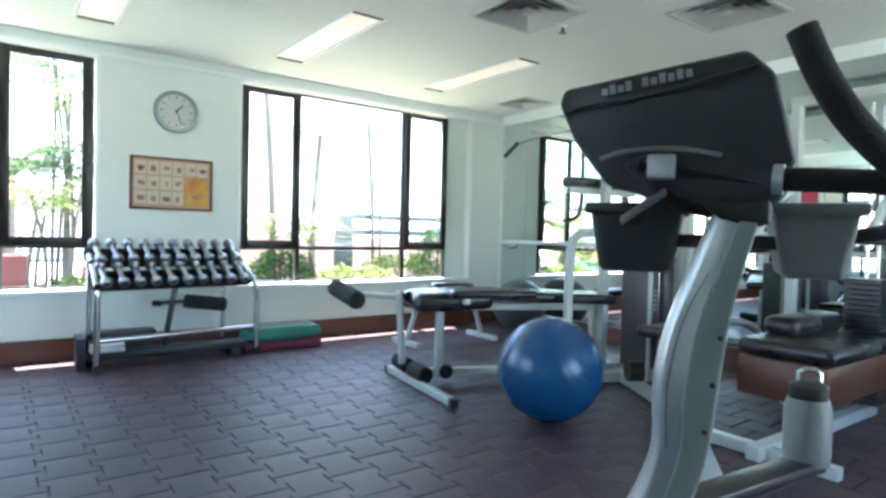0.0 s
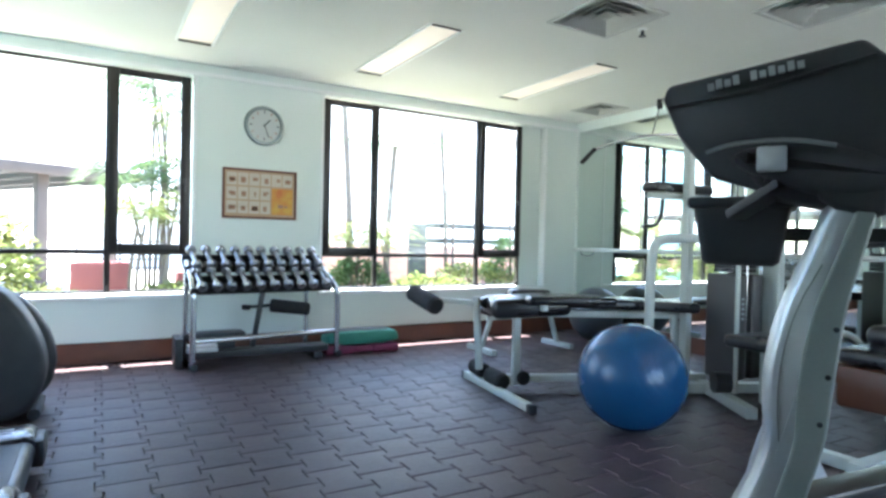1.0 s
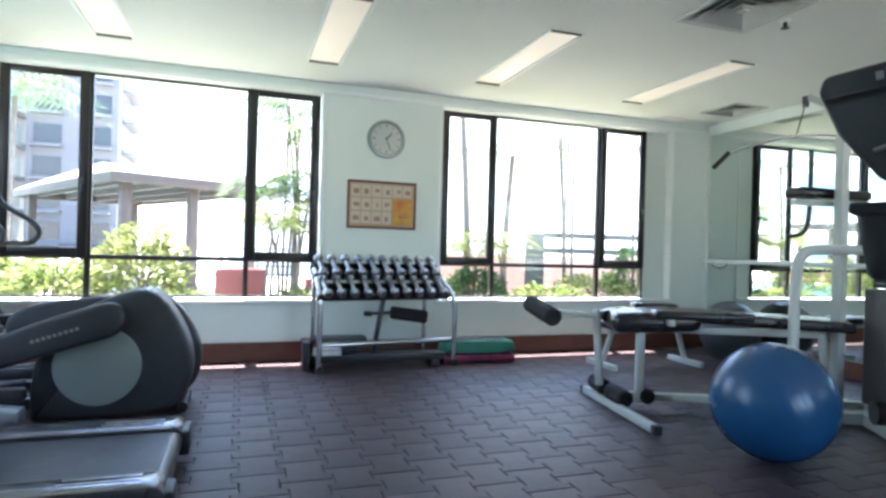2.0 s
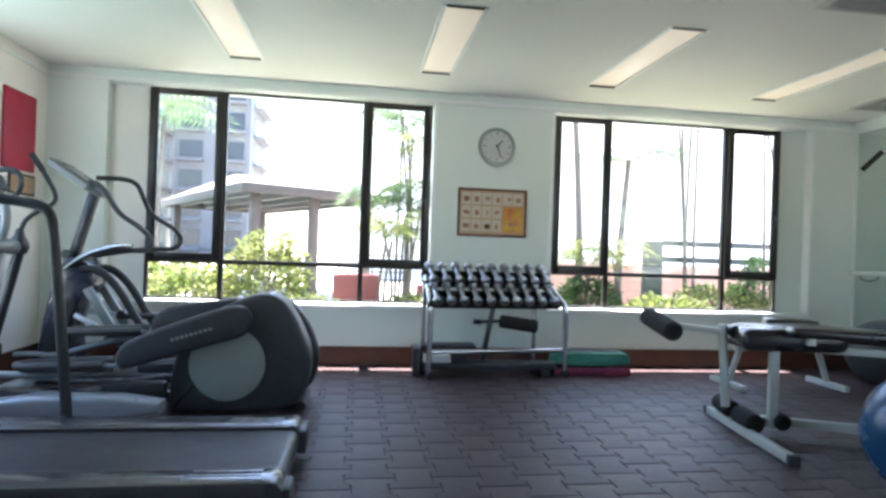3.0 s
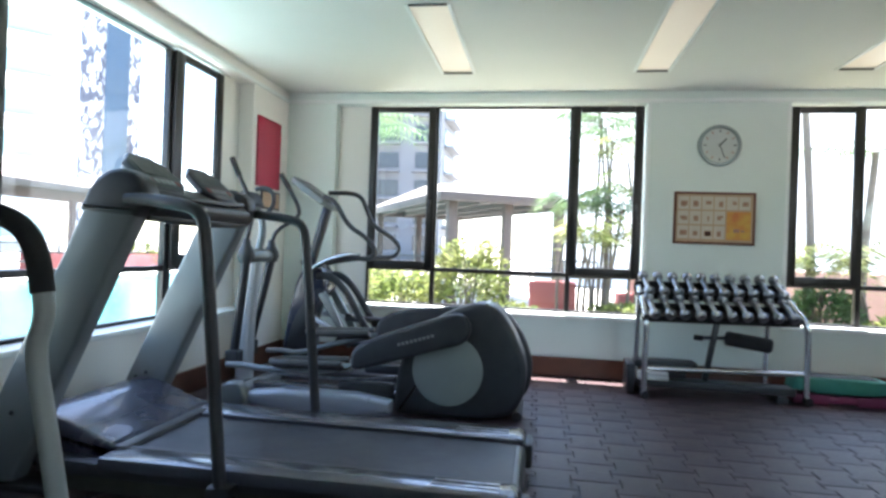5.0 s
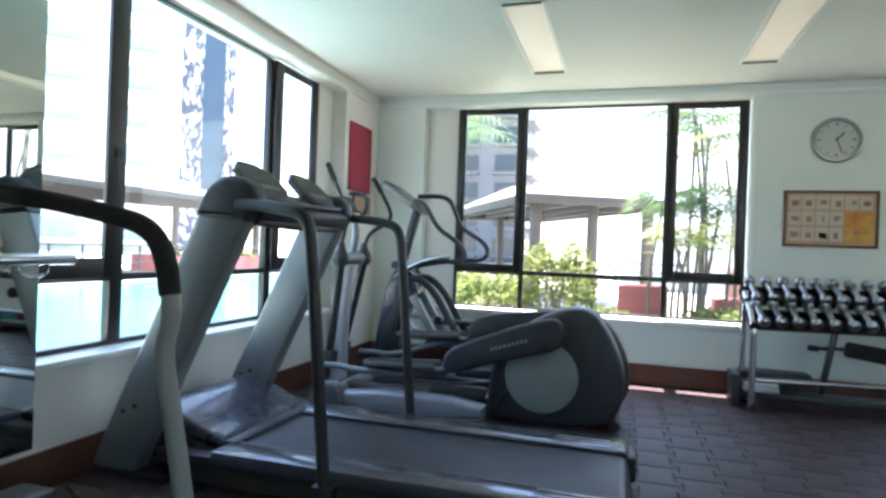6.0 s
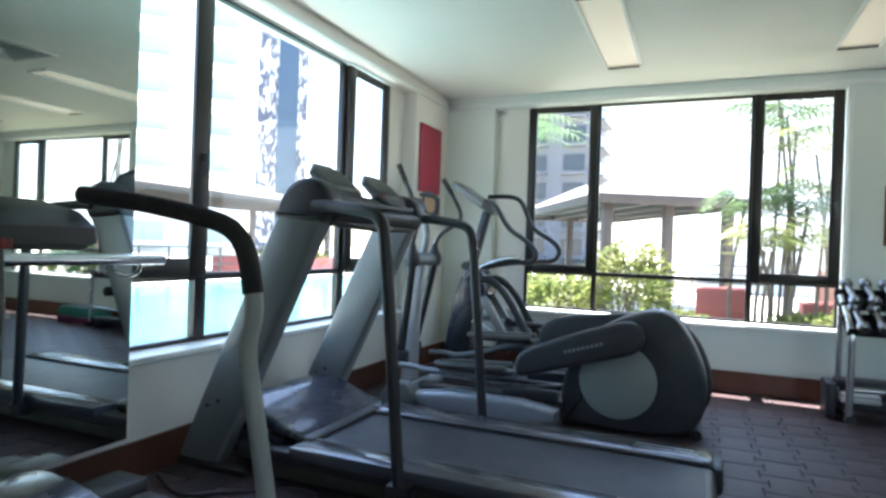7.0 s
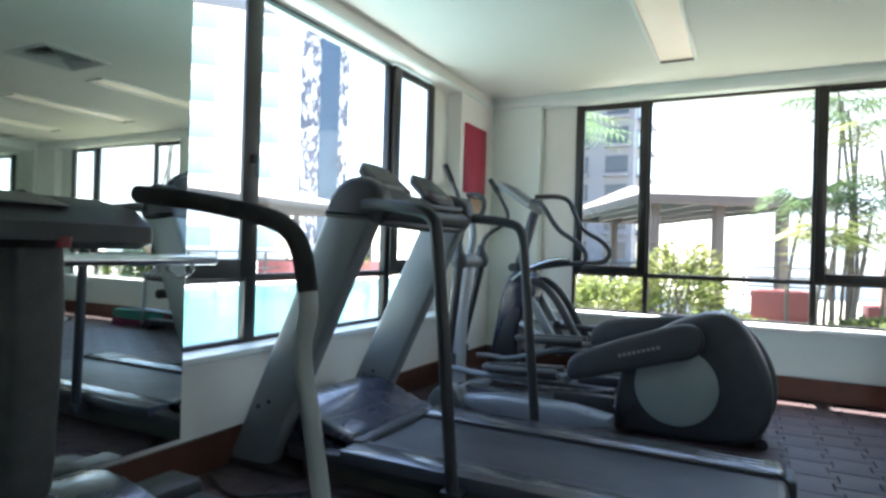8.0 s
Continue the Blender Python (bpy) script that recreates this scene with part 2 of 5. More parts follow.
def tube(points, radius, sides=12, rounds=0, flat=1.0):
    """A round bar along a line of points; rounds smooths its bends; radius is one number or one for each end."""
    pts = [Vector(p) for p in points]
    for _ in range(rounds):
        fresh = [pts[0]]
        for a, b in zip(pts, pts[1:]):
            fresh += [a.lerp(b, 0.25), a.lerp(b, 0.75)]
        pts = fresh + [pts[-1]]
    r0, r1 = radius if isinstance(radius, tuple) else (radius, radius)
    bm = bmesh.new()
    rings, side = [], None
    for i, p in enumerate(pts):
        way = (pts[min(i + 1, len(pts) - 1)] - pts[max(i - 1, 0)]).normalized()
        if side is None:
            side = way.orthogonal().normalized()
        side = (side - way * side.dot(way)).normalized()
        up = way.cross(side)
        r = r0 + (r1 - r0) * i / (len(pts) - 1)
        rings.append([bm.verts.new(p + r * (math.cos(a) * side + flat * math.sin(a) * up)) for a in (2 * math.pi * k / sides for k in range(sides))])
    for a, b in zip(rings, rings[1:]):
        for k in range(sides):
            bm.faces.new((a[k], a[(k + 1) % sides], b[(k + 1) % sides], b[k]))
    bm.faces.new(rings[0][::-1])
    bm.faces.new(rings[-1])
    return bm


def bar(a, b, w, d, bevel=0.004, twist=0.0):
    """A square bar from a to b, w wide and d deep."""
    a, b = Vector(a), Vector(b)
    n = (b - a).length
    m = Matrix.Translation(a) @ (b - a).to_track_quat("Z", "Y").to_matrix().to_4x4() @ pose(0, 0, 0, 0, 0, twist)
    return box((-w / 2, -d / 2, 0), (w / 2, d / 2, n), bevel, m)


def plate(outline, y0, y1, bevel=0.01, steps=3):
    """A slab whose outline lies in x and z, from y0 to y1, with rounded rims."""
    bm = bmesh.new()
    front = [bm.verts.new((x, y0, z)) for x, z in outline]
    face = bm.faces.new(front)
    ext = bmesh.ops.extrude_face_region(bm, geom=[face])
    for v in ext["geom"]:
        if isinstance(v, bmesh.types.BMVert):
            v.co.y = y1
    bmesh.ops.recalc_face_normals(bm, faces=bm.faces[:])
    if bevel:
        rims = [e for e in bm.edges if abs(e.verts[0].co.y - e.verts[1].co.y) < 1e-6]
        bmesh.ops.bevel(bm, geom=rims, offset=bevel, segments=steps, affect="EDGES", profile=0.5)
    return bm


def lathe(profile, centre=(0, 0, 0), sides=32, m=None):
    """A turned body: profile of radius and height."""
    bm = bmesh.new()
    rings = []
    for r, z in profile:
        if r < 1e-5:
            rings.append([bm.verts.new((0, 0, z))])
        else:
            rings.append([bm.verts.new((r * math.cos(2 * math.pi * k / sides), r * math.sin(2 * math.pi * k / sides), z)) for k in range(sides)])
    for a, b in zip(rings, rings[1:]):
        for k in range(sides):
            j = (k + 1) % sides
            if len(a) == 1 and len(b) == 1:
                continue
            if len(a) == 1:
                bm.faces.new((a[0], b[j], b[k]))
            elif len(b) == 1:
                bm.faces.new((a[k], a[j], b[0]))
            else:
                bm.faces.new((a[k], a[j], b[j], b[k]))
    bmesh.ops.recalc_face_normals(bm, faces=bm.faces[:])
    if m:
        bm.transform(m)
    bmesh.ops.translate(bm, verts=bm.verts[:], vec=centre)
    return bm


def smooth_line(points, n=3):
    """Rounds a closed outline of 2D points."""
    pts = [Vector(p) for p in points]
    for _ in range(n):
        fresh = []
        for a, b in zip(pts, pts[1:] + pts[:1]):
            fresh += [a.lerp(b, 0.25), a.lerp(b, 0.75)]
        pts = fresh
    return [tuple(p) for p in pts]


def along(a, b):
    """The pose at a whose z axis points to b."""
    a, b = Vector(a), Vector(b)
    return Matrix.Translation(a) @ (b - a).to_track_quat("Z", "Y").to_matrix().to_4x4()


def roller(a, b, r):
    """A foam roll from a to b with rounded ends."""
    n = (Vector(b) - Vector(a)).length
    e = r * 0.25
    return lathe([(0, 0), (r - e, 0), (r, e), (r, n - e), (r - e, n), (0, n)], sides=20, m=along(a, b))


def structure(name, bm, material, label=""):
    return tagged(finish(name, bm, material), label, kind="structure")


# ---- the room ----
WEST, EAST, SOUTH, NORTH, HIGH = -3.48, 4.33, -3.8, 3.95, 2.565
OUT = 0.28
SILL, HEAD = 0.545, 2.458


def wall_with_openings(name, axis, face, away, start, end, openings, material, label):
    """A wall of thickness OUT behind its face, along x or y, with openings (from, to, low, high) through it."""
    pieces, at = [], start
    lo, hi = sorted((face, face + away * OUT))

    def block(a, b, z0, z1):
        if b - a > 1e-4 and z1 - z0 > 1e-4:
            pieces.append(box((a, lo, z0), (b, hi, z1)) if axis == "x" else box((lo, a, z0), (hi, b, z1)))
    for a, b, z0, z1 in openings:
        block(at, a, 0, HIGH + 0.2)
        block(a, b, 0, z0)
        block(a, b, z1, HIGH + 0.2)
        at = b
    block(at, end, 0, HIGH + 0.2)
    return structure(name, join(*pieces), material, label)


structure("floor", box((WEST - OUT, SOUTH - OUT, -0.10), (EAST + OUT, NORTH + OUT, -0.012)), JOINT, "dark joint bed under rubber pavers")
north = wall_with_openings("wall_north", "x", NORTH, 1, WEST - OUT, EAST + OUT, [(-2.99, -0.10, SILL, HEAD), (1.04, 3.835, SILL, HEAD)], WALL, "pale mint painted wall with two wide window niches")
west = wall_with_openings("wall_west", "y", WEST, -1, SOUTH, NORTH, [(0.28, 3.24, SILL, HEAD)], WALL_WARM, "pale cream painted wall with one wide window niche")
structure("wall_east", box((EAST, SOUTH, 0), (EAST + OUT, NORTH, HIGH + 0.2)), WALL, "pale mint painted wall behind a mirror")
# the opening is added, out of view, to brighten the east side
wall_with_openings("wall_south", "x", SOUTH, -1, WEST - OUT, EAST + OUT, [(0.7, 3.4, SILL, HEAD)], WALL, "plain pale mint painted wall with an opening added for light")

# niche panels beside the glazing
structure("wall_panel_1", box((-2.99, 4.06, SILL), (-2.675, 4.11, HEAD)), WALL_WARM, "recessed painted panel beside the window")
structure("wall_panel_2", box((3.527, 4.06, SILL), (3.835, 4.11, HEAD)), WALL, "recessed painted panel beside the window")
structure("wall_panel_3", box((-3.66, 2.94, SILL), (-3.61, 3.24, HEAD)), WALL_WARM, "recessed painted panel beside the window")


def window(name, m, width, left, right, label, stile=0.075, post=0.022):
    """Two tall casements and a fixed light over a low band of glass. Local x runs along the wall, y outwards."""
    w = tagged(new(name), label, kind="structure")
    w.matrix_world = m
    low, mid, top = 0.0, 0.345, 1.888
    bars = [box((0, 0, low), (width, 0.05, low + 0.022), 0.003), box((0, 0.006, mid - 0.02), (width, 0.05, mid + 0.02), 0.003),
            box((left, 0.004, top - 0.014), (right, 0.05, top + 0.004), 0.003), box((0, 0.002, low + 0.02), (0.026, 0.05, top), 0.003),
            box((width - 0.026, 0.002, low + 0.02), (width, 0.05, top), 0.003)]
    for x in (left, right):
        bars.append(box((x - post, 0.001, low + 0.02), (x + post, 0.05, top), 0.003))
    part("window_frame", join(*bars), FRAME, w, "dark bronze aluminium frame")
    for a, b in ((0.012, left), (right, width - 0.012)):
        t, z0, z1 = stile, mid, top
        s = part("sash", join(box((a, -0.026, z0), (a + t, 0.0, z1), 0.004), box((b - t, -0.026, z0), (b, 0.0, z1), 0.004),
                              box((a + t, -0.0255, z0), (b - t, 0.0, z0 + t), 0.004), box((a + t, -0.0255, z1 - 0.06), (b - t, 0.0, z1), 0.004)), FRAME, w, "dark casement sash")
        pane = part("pane", box((a + t - 0.01, -0.014, z0 + t - 0.01), (b - t + 0.01, -0.010, z1 - 0.05)), PANE, s, "clear glass")
        pane.visible_shadow = False
        part("handle", join(box((b - 0.05, -0.05, 0.95), (b - 0.03, -0.026, 1.00), 0.004), box((b - 0.048, -0.06, 0.88), (b - 0.032, -0.048, 1.0), 0.004)), DARK_STEEL, s)
    edges = [0.02, left, right, width - 0.02]
    for a, b, z0, z1 in [(left, right, mid, top)] + [(p, q, low + 0.01, mid) for p, q in zip(edges, edges[1:])]:
        pane = part("pane", box((a, 0.022, z0), (b, 0.027, z1)), PANE, w, "clear glass")
        pane.visible_shadow = False
    return w


window("window_1", pose(-2.675, 4.035, 0.562), 2.548, 0.65, 1.912, "wide window with dark frame and two casements beside a fixed pane")
window("window_2", pose(1.068, 4.035, 0.556), 2.459, 0.594, 1.858, "wide window with dark frame and two casements beside a fixed pane")
window("window_3", pose(-3.606, 0.285, 0.552, 0, 0, 90), 2.652, 0.655, 2.015, "wide window with dark frame looking over the pool", 0.10, 0.04)

for i, (lo, hi) in enumerate((((-3.01, 3.925, 0.515), (-0.08, 4.05, 0.55)), ((1.02, 3.925, 0.515), (3.855, 4.05, 0.55)), ((-3.62, 0.27, 0.515), (-3.455, 3.26, 0.55)))):
    structure("window_sill_%d" % (i + 1), box(lo, hi, 0.008), TRIM, "white painted window sill")
# pale jamb beads round the niches and the flat cornice
for i, (a, b) in enumerate(((-0.12, -0.09), (1.03, 1.06), (3.825, 3.855))):
    structure("trim_%d" % (i + 1), box((a, 3.942, 0.551), (b, 4.03, HEAD - 0.002), 0.003), TRIM, "white painted jamb bead")
structure("cornice_1", box((WEST, 3.93, 2.462), (EAST, 3.952, 2.498), 0.006), TRIM, "narrow white cornice strip")
structure("cornice_2", box((WEST - 0.002, 0.41, 2.462), (WEST + 0.02, 3.93, 2.498), 0.006), TRIM, "narrow white cornice strip")
structure("baseboard_1", box((WEST, 3.93, 0), (EAST, 3.952, 0.17), 0.003), BASE, "dark red-brown skirting")
structure("baseboard_2", box((WEST - 0.002, SOUTH, 0), (WEST + 0.02, 3.93, 0.17), 0.003), BASE, "dark red-brown skirting")
structure("baseboard_3", box((EAST - 0.024, SOUTH, 0), (EAST + 0.002, 3.93, 0.16), 0.003), BASE, "dark red-brown skirting")

# ceiling with openings for lamps and grilles
LAMPS = [(-1.738, 2.66), (-0.20, 2.66), (1.27, 2.67), (2.84, 2.69), (-1.738, -0.2), (1.27, -1.1)]
GRILLES = [(2.06, 1.235), (3.02, 0.38), (-0.55, 1.45)]
LW, LL = 0.132, 0.69


def ceiling_sheet():
    holes = [(x - LW, x + LW, y - LL, y + LL) for x, y in LAMPS] + [(x - 0.27, x + 0.27, y - 0.27, y + 0.27) for x, y in GRILLES] + [(3.75, 4.17, 2.98, 3.43)]
    xs = sorted({WEST, EAST, *(h[0] for h in holes), *(h[1] for h in holes)})
    ys = sorted({SOUTH, NORTH, *(h[2] for h in holes), *(h[3] for h in holes)})
    pieces = []
    for a, b in zip(xs, xs[1:]):
        run = None
        for c, d in zip(ys, ys[1:]):
            mx, my = (a + b) / 2, (c + d) / 2
            if any(h[0] < mx < h[1] and h[2] < my < h[3] for h in holes):
                if run:
                    pieces.append(box((a, run[0], HIGH), (b, run[1], HIGH + 0.16)))
                run = None
            else:
                run = (run[0], d) if run else (c, d)
        if run:
            pieces.append(box((a, run[0], HIGH), (b, run[1], HIGH + 0.16)))
    return join(*pieces)


structure("ceiling", ceiling_sheet(), CEILING, "pale painted ceiling with recessed lamps and air grilles")
structure("roof_slab", box((WEST - OUT, SOUTH - 0.5, HIGH + 0.2), (EAST + 0.5, NORTH + OUT, HIGH + 0.4)), RENDER_WHITE, "concrete roof slab over the room")


def ceiling_lamp():
    t = thing("ceiling_light", (0, 0, HIGH), "recessed rectangular lamp with a warm white diffuser", "ceiling light", "recessed ceiling lights", fixed=True)
    rim = [box((-LW - 0.012, -LL - 0.012, -0.006), (-LW + 0.014, LL + 0.012, 0.0), 0.002), box((LW - 0.014, -LL - 0.012, -0.006), (LW + 0.012, LL + 0.012, 0.0), 0.002)]
    part("frame", join(*rim), TRIM, t)
    part("end_cap", box((-LW + 0.014, -LL - 0.012, -0.008), (LW - 0.014, -LL + 0.012, 0.0), 0.002), DARK_STEEL, t, "dark end strip")
    part("end_cap", box((-LW + 0.014, LL - 0.012, -0.008), (LW - 0.014, LL + 0.012, 0.0), 0.002), DARK_STEEL, t, "dark end strip")
    part("diffuser", box((-LW + 0.010, -LL + 0.010, 0.006), (LW - 0.010, LL - 0.010, 0.016), 0.003), DIFFUSER, t, "milky diffuser")
    part("housing", join(box((-LW + 0.002, -LL + 0.002, 0.10), (LW - 0.002, LL - 0.002, 0.11))), TRIM, t)
    return t


lamp = ceiling_lamp()
lamp.matrix_world = pose(*LAMPS[0], HIGH)
for x, y in LAMPS[1:]:
    copy_thing(lamp, pose(x, y, HIGH))


def sloped_ring(ax, ay, bx, by, z0, z1):
    """A square louvre: wide at z0, narrow at z1, 2 mm thick."""
    bm = bmesh.new()
    def ring(x, y, z):
        return [bm.verts.new((sx * x, sy * y, z)) for sx, sy in ((-1, -1), (1, -1), (1, 1), (-1, 1))]
    loops = [ring(ax, ay, z0), ring(bx, by, z1), ring(bx, by, z1 + 0.003), ring(ax, ay, z0 + 0.003)]
    for p, q in zip(loops, loops[1:] + loops[:1]):
        for k in range(4):
            bm.faces.new((p[k], p[(k + 1) % 4], q[(k + 1) % 4], q[k]))
    bmesh.ops.recalc_face_normals(bm, faces=bm.faces[:])
    return bm


def air_grille(x, y, sx, sy):
    t = thing("ceiling_vent", (x, y, HIGH), "square grey metal air grille set in the ceiling", "air vent", "ceiling air vents", fixed=True)
    part("rim", join(box((-sx, -sy, -0.01), (-sx + 0.03, sy, 0.0), 0.002), box((sx - 0.03, -sy, -0.01), (sx, sy, 0.0), 0.002),
                       box((-sx + 0.03, -sy, -0.01), (sx - 0.03, -sy + 0.03, 0.0), 0.002), box((-sx + 0.03, sy - 0.03, -0.01), (sx - 0.03, sy, 0.0), 0.002)), VENT, t)
    part("backing", box((-sx + 0.012, -sy + 0.012, 0.10), (sx - 0.012, sy - 0.012, 0.12)), BIN_GREY, t)
    for k in range(4):
        u = 0.88 - 0.21 * k
        part("louvre", sloped_ring(sx * u, sy * u, sx * (u - 0.20), sy * (u - 0.20), -0.004, 0.036), VENT, t, "sloping square louvre")
    part("centre_plate", box((-sx * 0.10, -sy * 0.10, -0.006), (sx * 0.10, sy * 0.10, 0.0), 0.002), VENT, t)
    return t


for x, y in GRILLES:
    air_grille(x, y, 0.28, 0.28)
air_grille(3.96, 3.205, 0.22, 0.235)


def sprinkler(x, y):
    t = thing("sprinkler", (x, y, HIGH), "small dark fire sprinkler head on the ceiling", "sprinkler", fixed=True)
    part("rose", lathe([(0, 0.001), (0.034, 0), (0.03, -0.012), (0.012, -0.014), (0, -0.014)], sides=18), TRIM, t)
    part("stem", lathe([(0.012, -0.012), (0.012, -0.045), (0, -0.045)], sides=12), DARK_STEEL, t)
    part("deflector", lathe([(0, -0.045), (0.026, -0.048), (0.026, -0.052), (0, -0.054)], sides=16), DARK_STEEL, t)


sprinkler(2.42, 1.25)
sprinkler(-0.25, 1.13)


def wall_mirror(name, lo, hi, label):
    t = tagged(new(name), label, kind="structure")
    part("mirror_sheet", box(lo, hi, 0.0015, steps=1), MIRROR, t, "silvered glass")


wall_mirror("mirror_east", (4.322, -3.5, 0.165), (4.332, 3.90, 2.45), "large frameless wall mirror")
wall_mirror("mirror_west", (-3.482, -3.5, 0.21), (-3.43, 0.372, 2.56), "large frameless wall mirror beside the pool window")


def barre(x, sx, y0, y1, label):
    t = thing("ballet_barre", (x, 0, 1.0), label, "handrail", "mirror barres", fixed=True)
    part("rail", tube([(0, y0, 0), (0, y1, 0)], 0.022, 16), CHROME if sx > 0 else STEEL_WHITE, t)
    y = y1 - 0.12
    while y > y0:
        part("bracket", tube([(0, y, -0.01), (0, y, -0.06), (-sx * 0.10, y, -0.08)], 0.008, 8, 2), CHROME, t)
        y -= 1.2


barre(-3.35, 1, -3.4, 0.46, "polished chrome barre fixed along the mirror")
barre(4.22, -1, -3.4, 3.84, "pale round barre fixed along the mirror")
# unseen window, added so that daylight reaches things from behind the walk
window("added_window", pose(3.4, -3.90, 0.552, 0, 0, 180), 2.7, 0.6, 2.1, "wide plain window added out of view to let in more light")


# ---- things on the north wall ----
def wall_clock():
    t = thing("wall_clock", (0.482, 3.95, 2.086), "round grey-rimmed wall clock with a pale face", "clock", fixed=True)
    turn = pose(0, 0, 0, 90, 0, 0)
    part("rim", lathe([(0.145, 0.0), (0.176, 0.0), (0.182, 0.02), (0.172, 0.045), (0.15, 0.046), (0.146, 0.03), (0.145, 0.0)], sides=48, m=turn), CLOCK_RIM, t)
    part("face", lathe([(0, 0.026), (0.147, 0.026), (0.147, 0.004), (0, 0.004)], sides=48, m=turn), CLOCK_FACE, t)
    for k in range(12):
        a = math.tau * k / 12
        part("hour_mark", box((-0.005, -0.031, 0.112), (0.005, -0.0265, 0.134), 0, pose(0, 0, 0, 0, math.degrees(a), 0)), INK if k % 3 else BLACK, t)
    part("minute_hand", box((-0.004, -0.035, -0.02), (0.004, -0.032, 0.115), 0.001, pose(0, 0, 0, 0, 160, 0)), BLACK, t)
    part("hour_hand", box((-0.006, -0.039, -0.015), (0.006, -0.036, 0.075), 0.001, pose(0, 0, 0, 0, 42, 0)), BLACK, t)


def exercise_poster():
    t = thing("framed_poster", (0.46, 3.95, 1.455), "framed exercise chart with a grid of drawings and a gold corner", "poster", fixed=True)
    w, h = 0.335, 0.227
    part("frame", join(box((-w, -0.022, -h), (w, 0, -h + 0.02), 0.003), box((-w, -0.022, h - 0.02), (w, 0, h), 0.003),
                       box((-w, -0.0215, -h + 0.02), (-w + 0.02, 0, h - 0.02), 0.003), box((w - 0.02, -0.0215, -h + 0.02), (w, 0, h - 0.02), 0.003)), WOOD, t, "thin red-brown wooden frame")
    part("sheet", box((-w + 0.019, -0.009, -h + 0.019), (w - 0.019, -0.001, h - 0.019)), PAPER, t, "cream printed sheet")
    rng = random.Random(4)
    cw, ch = 0.098, 0.122
    for r in range(3):
        for c in range(6):
            if r > 0 and c > 3:
                continue
            x, z = -0.30 + c * 0.1005, 0.075 - r * 0.128
            part("cell", box((x, -0.0115, z), (x + cw - 0.008, -0.0092, z + ch - 0.008)), PAPER_PALE, t)
            fig = [box((x + rng.uniform(0.02, 0.05), -0.0128, z + rng.uniform(0.02, 0.06)), (x + rng.uniform(0.055, 0.08), -0.0118, z + rng.uniform(0.065, 0.075))) for _ in range(2)]
            part("printed_bar", join(*fig), INK, t)
    part("gold_block", box((0.103, -0.0115, -0.185), (0.30, -0.0092, 0.06)), PAPER_GOLD, t, "orange-gold printed block")
    part("printed_bar", box((0.16, -0.0128, -0.12), (0.21, -0.0118, -0.09)), INK, t)
    part("printed_bar", box((0.22, -0.0128, -0.115), (0.25, -0.0118, -0.10)), INK, t)


def red_panel():
    t = thing("notice_board", (WEST, 3.53, 1.905), "plain bright red notice board hung on the wall", "notice board", fixed=True)
    part("board", box((0.0, -0.215, -0.30), (0.018, 0.215, 0.30), 0.004), RED, t)
    part("frame", join(box((0, -0.222, -0.307), (0.022, -0.215, 0.307), 0.002), box((0, 0.215, -0.307), (0.022, 0.222, 0.307), 0.002),
                       box((0, -0.215, -0.307), (0.022, 0.215, -0.30), 0.002), box((0, -0.215, 0.30), (0.022, 0.215, 0.307), 0.002)), RED, t)
    n = thing("small_notice", (WEST, 3.60, 1.49), "small framed notice with pale print under the red board", "notice", fixed=True)
    part("frame", box((0, -0.185, -0.085), (0.014, 0.185, 0.085), 0.003), BLACK, n)
    part("sheet", box((0.0142, -0.165, -0.065), (0.016, 0.165, 0.065)), PAPER, n)
    for k in range(4):
        part("printed_bar", box((0.0162, -0.14, 0.035 - k * 0.028), (0.0172, 0.12 - 0.03 * (k % 2), 0.045 - k * 0.028)), INK, n)


wall_clock()
exercise_poster()
red_panel()

# ---- dumbbell rack ----
RACK = pose(-0.178, 3.33, 0, 0, 0, 7.0)


def dumbbell_rack():
    t = thing("dumbbell_rack", (0, 0, 0), "two-tier dumbbell rack with chrome tube legs and black shelves", "dumbbell rack")
    t.matrix_world = RACK
    w = 1.245
    for x in (0.0, w):
        s = x / w
        part("leg", tube([(x, 0.0, 0.03), (x, 0.0, 0.50), (x - 0.01 * s, 0.0, 0.62), (x - 0.075 * s, 0.06, 0.72), (x - 0.10 * s, 0.22, 0.85)], 0.024, 14, 3), CHROME, t, "bent chrome tube leg")
        part("foot", tube([(x, -0.03, 0.03), (x, 0.255 if x == 0 else 0.025, 0.03)], 0.024, 14), CHROME, t, "chrome foot tube")
        part("foot_cap", lathe([(0, -0.03), (0.03, -0.03), (0.03, 0.02), (0, 0.02)], (x, -0.03, 0.03), 14, pose(0, 0, 0, 90, 0, 0)), BLACK, t, "black end cap")
        part("leg", tube([(x if x == 0 else x - 0.2, 0.24, 0.0), (x if x == 0 else x - 0.2, 0.23, 0.86)], 0.02, 12), CHROME, t, "rear chrome leg")
    part("crossbar", tube([(0, 0.02, 0.225), (w, 0.02, 0.225)], 0.022, 14), CHROME, t, "chrome lower crossbar")
    for y, z in ((0.045, 0.665), (0.205, 0.83)):
        m = pose(0, y, z, 34, 0, 0)
        part("shelf", join(box((-0.03, -0.085, -0.03), (w - 0.07, -0.068, 0.035), 0.006, m), box((-0.03, 0.068, -0.03), (w - 0.07, 0.085, 0.035), 0.006, m), box((-0.03, -0.068, -0.03), (w - 0.07, 0.068, -0.02), 0.002, m)), BLACK, t, "black shelf with raised rims")


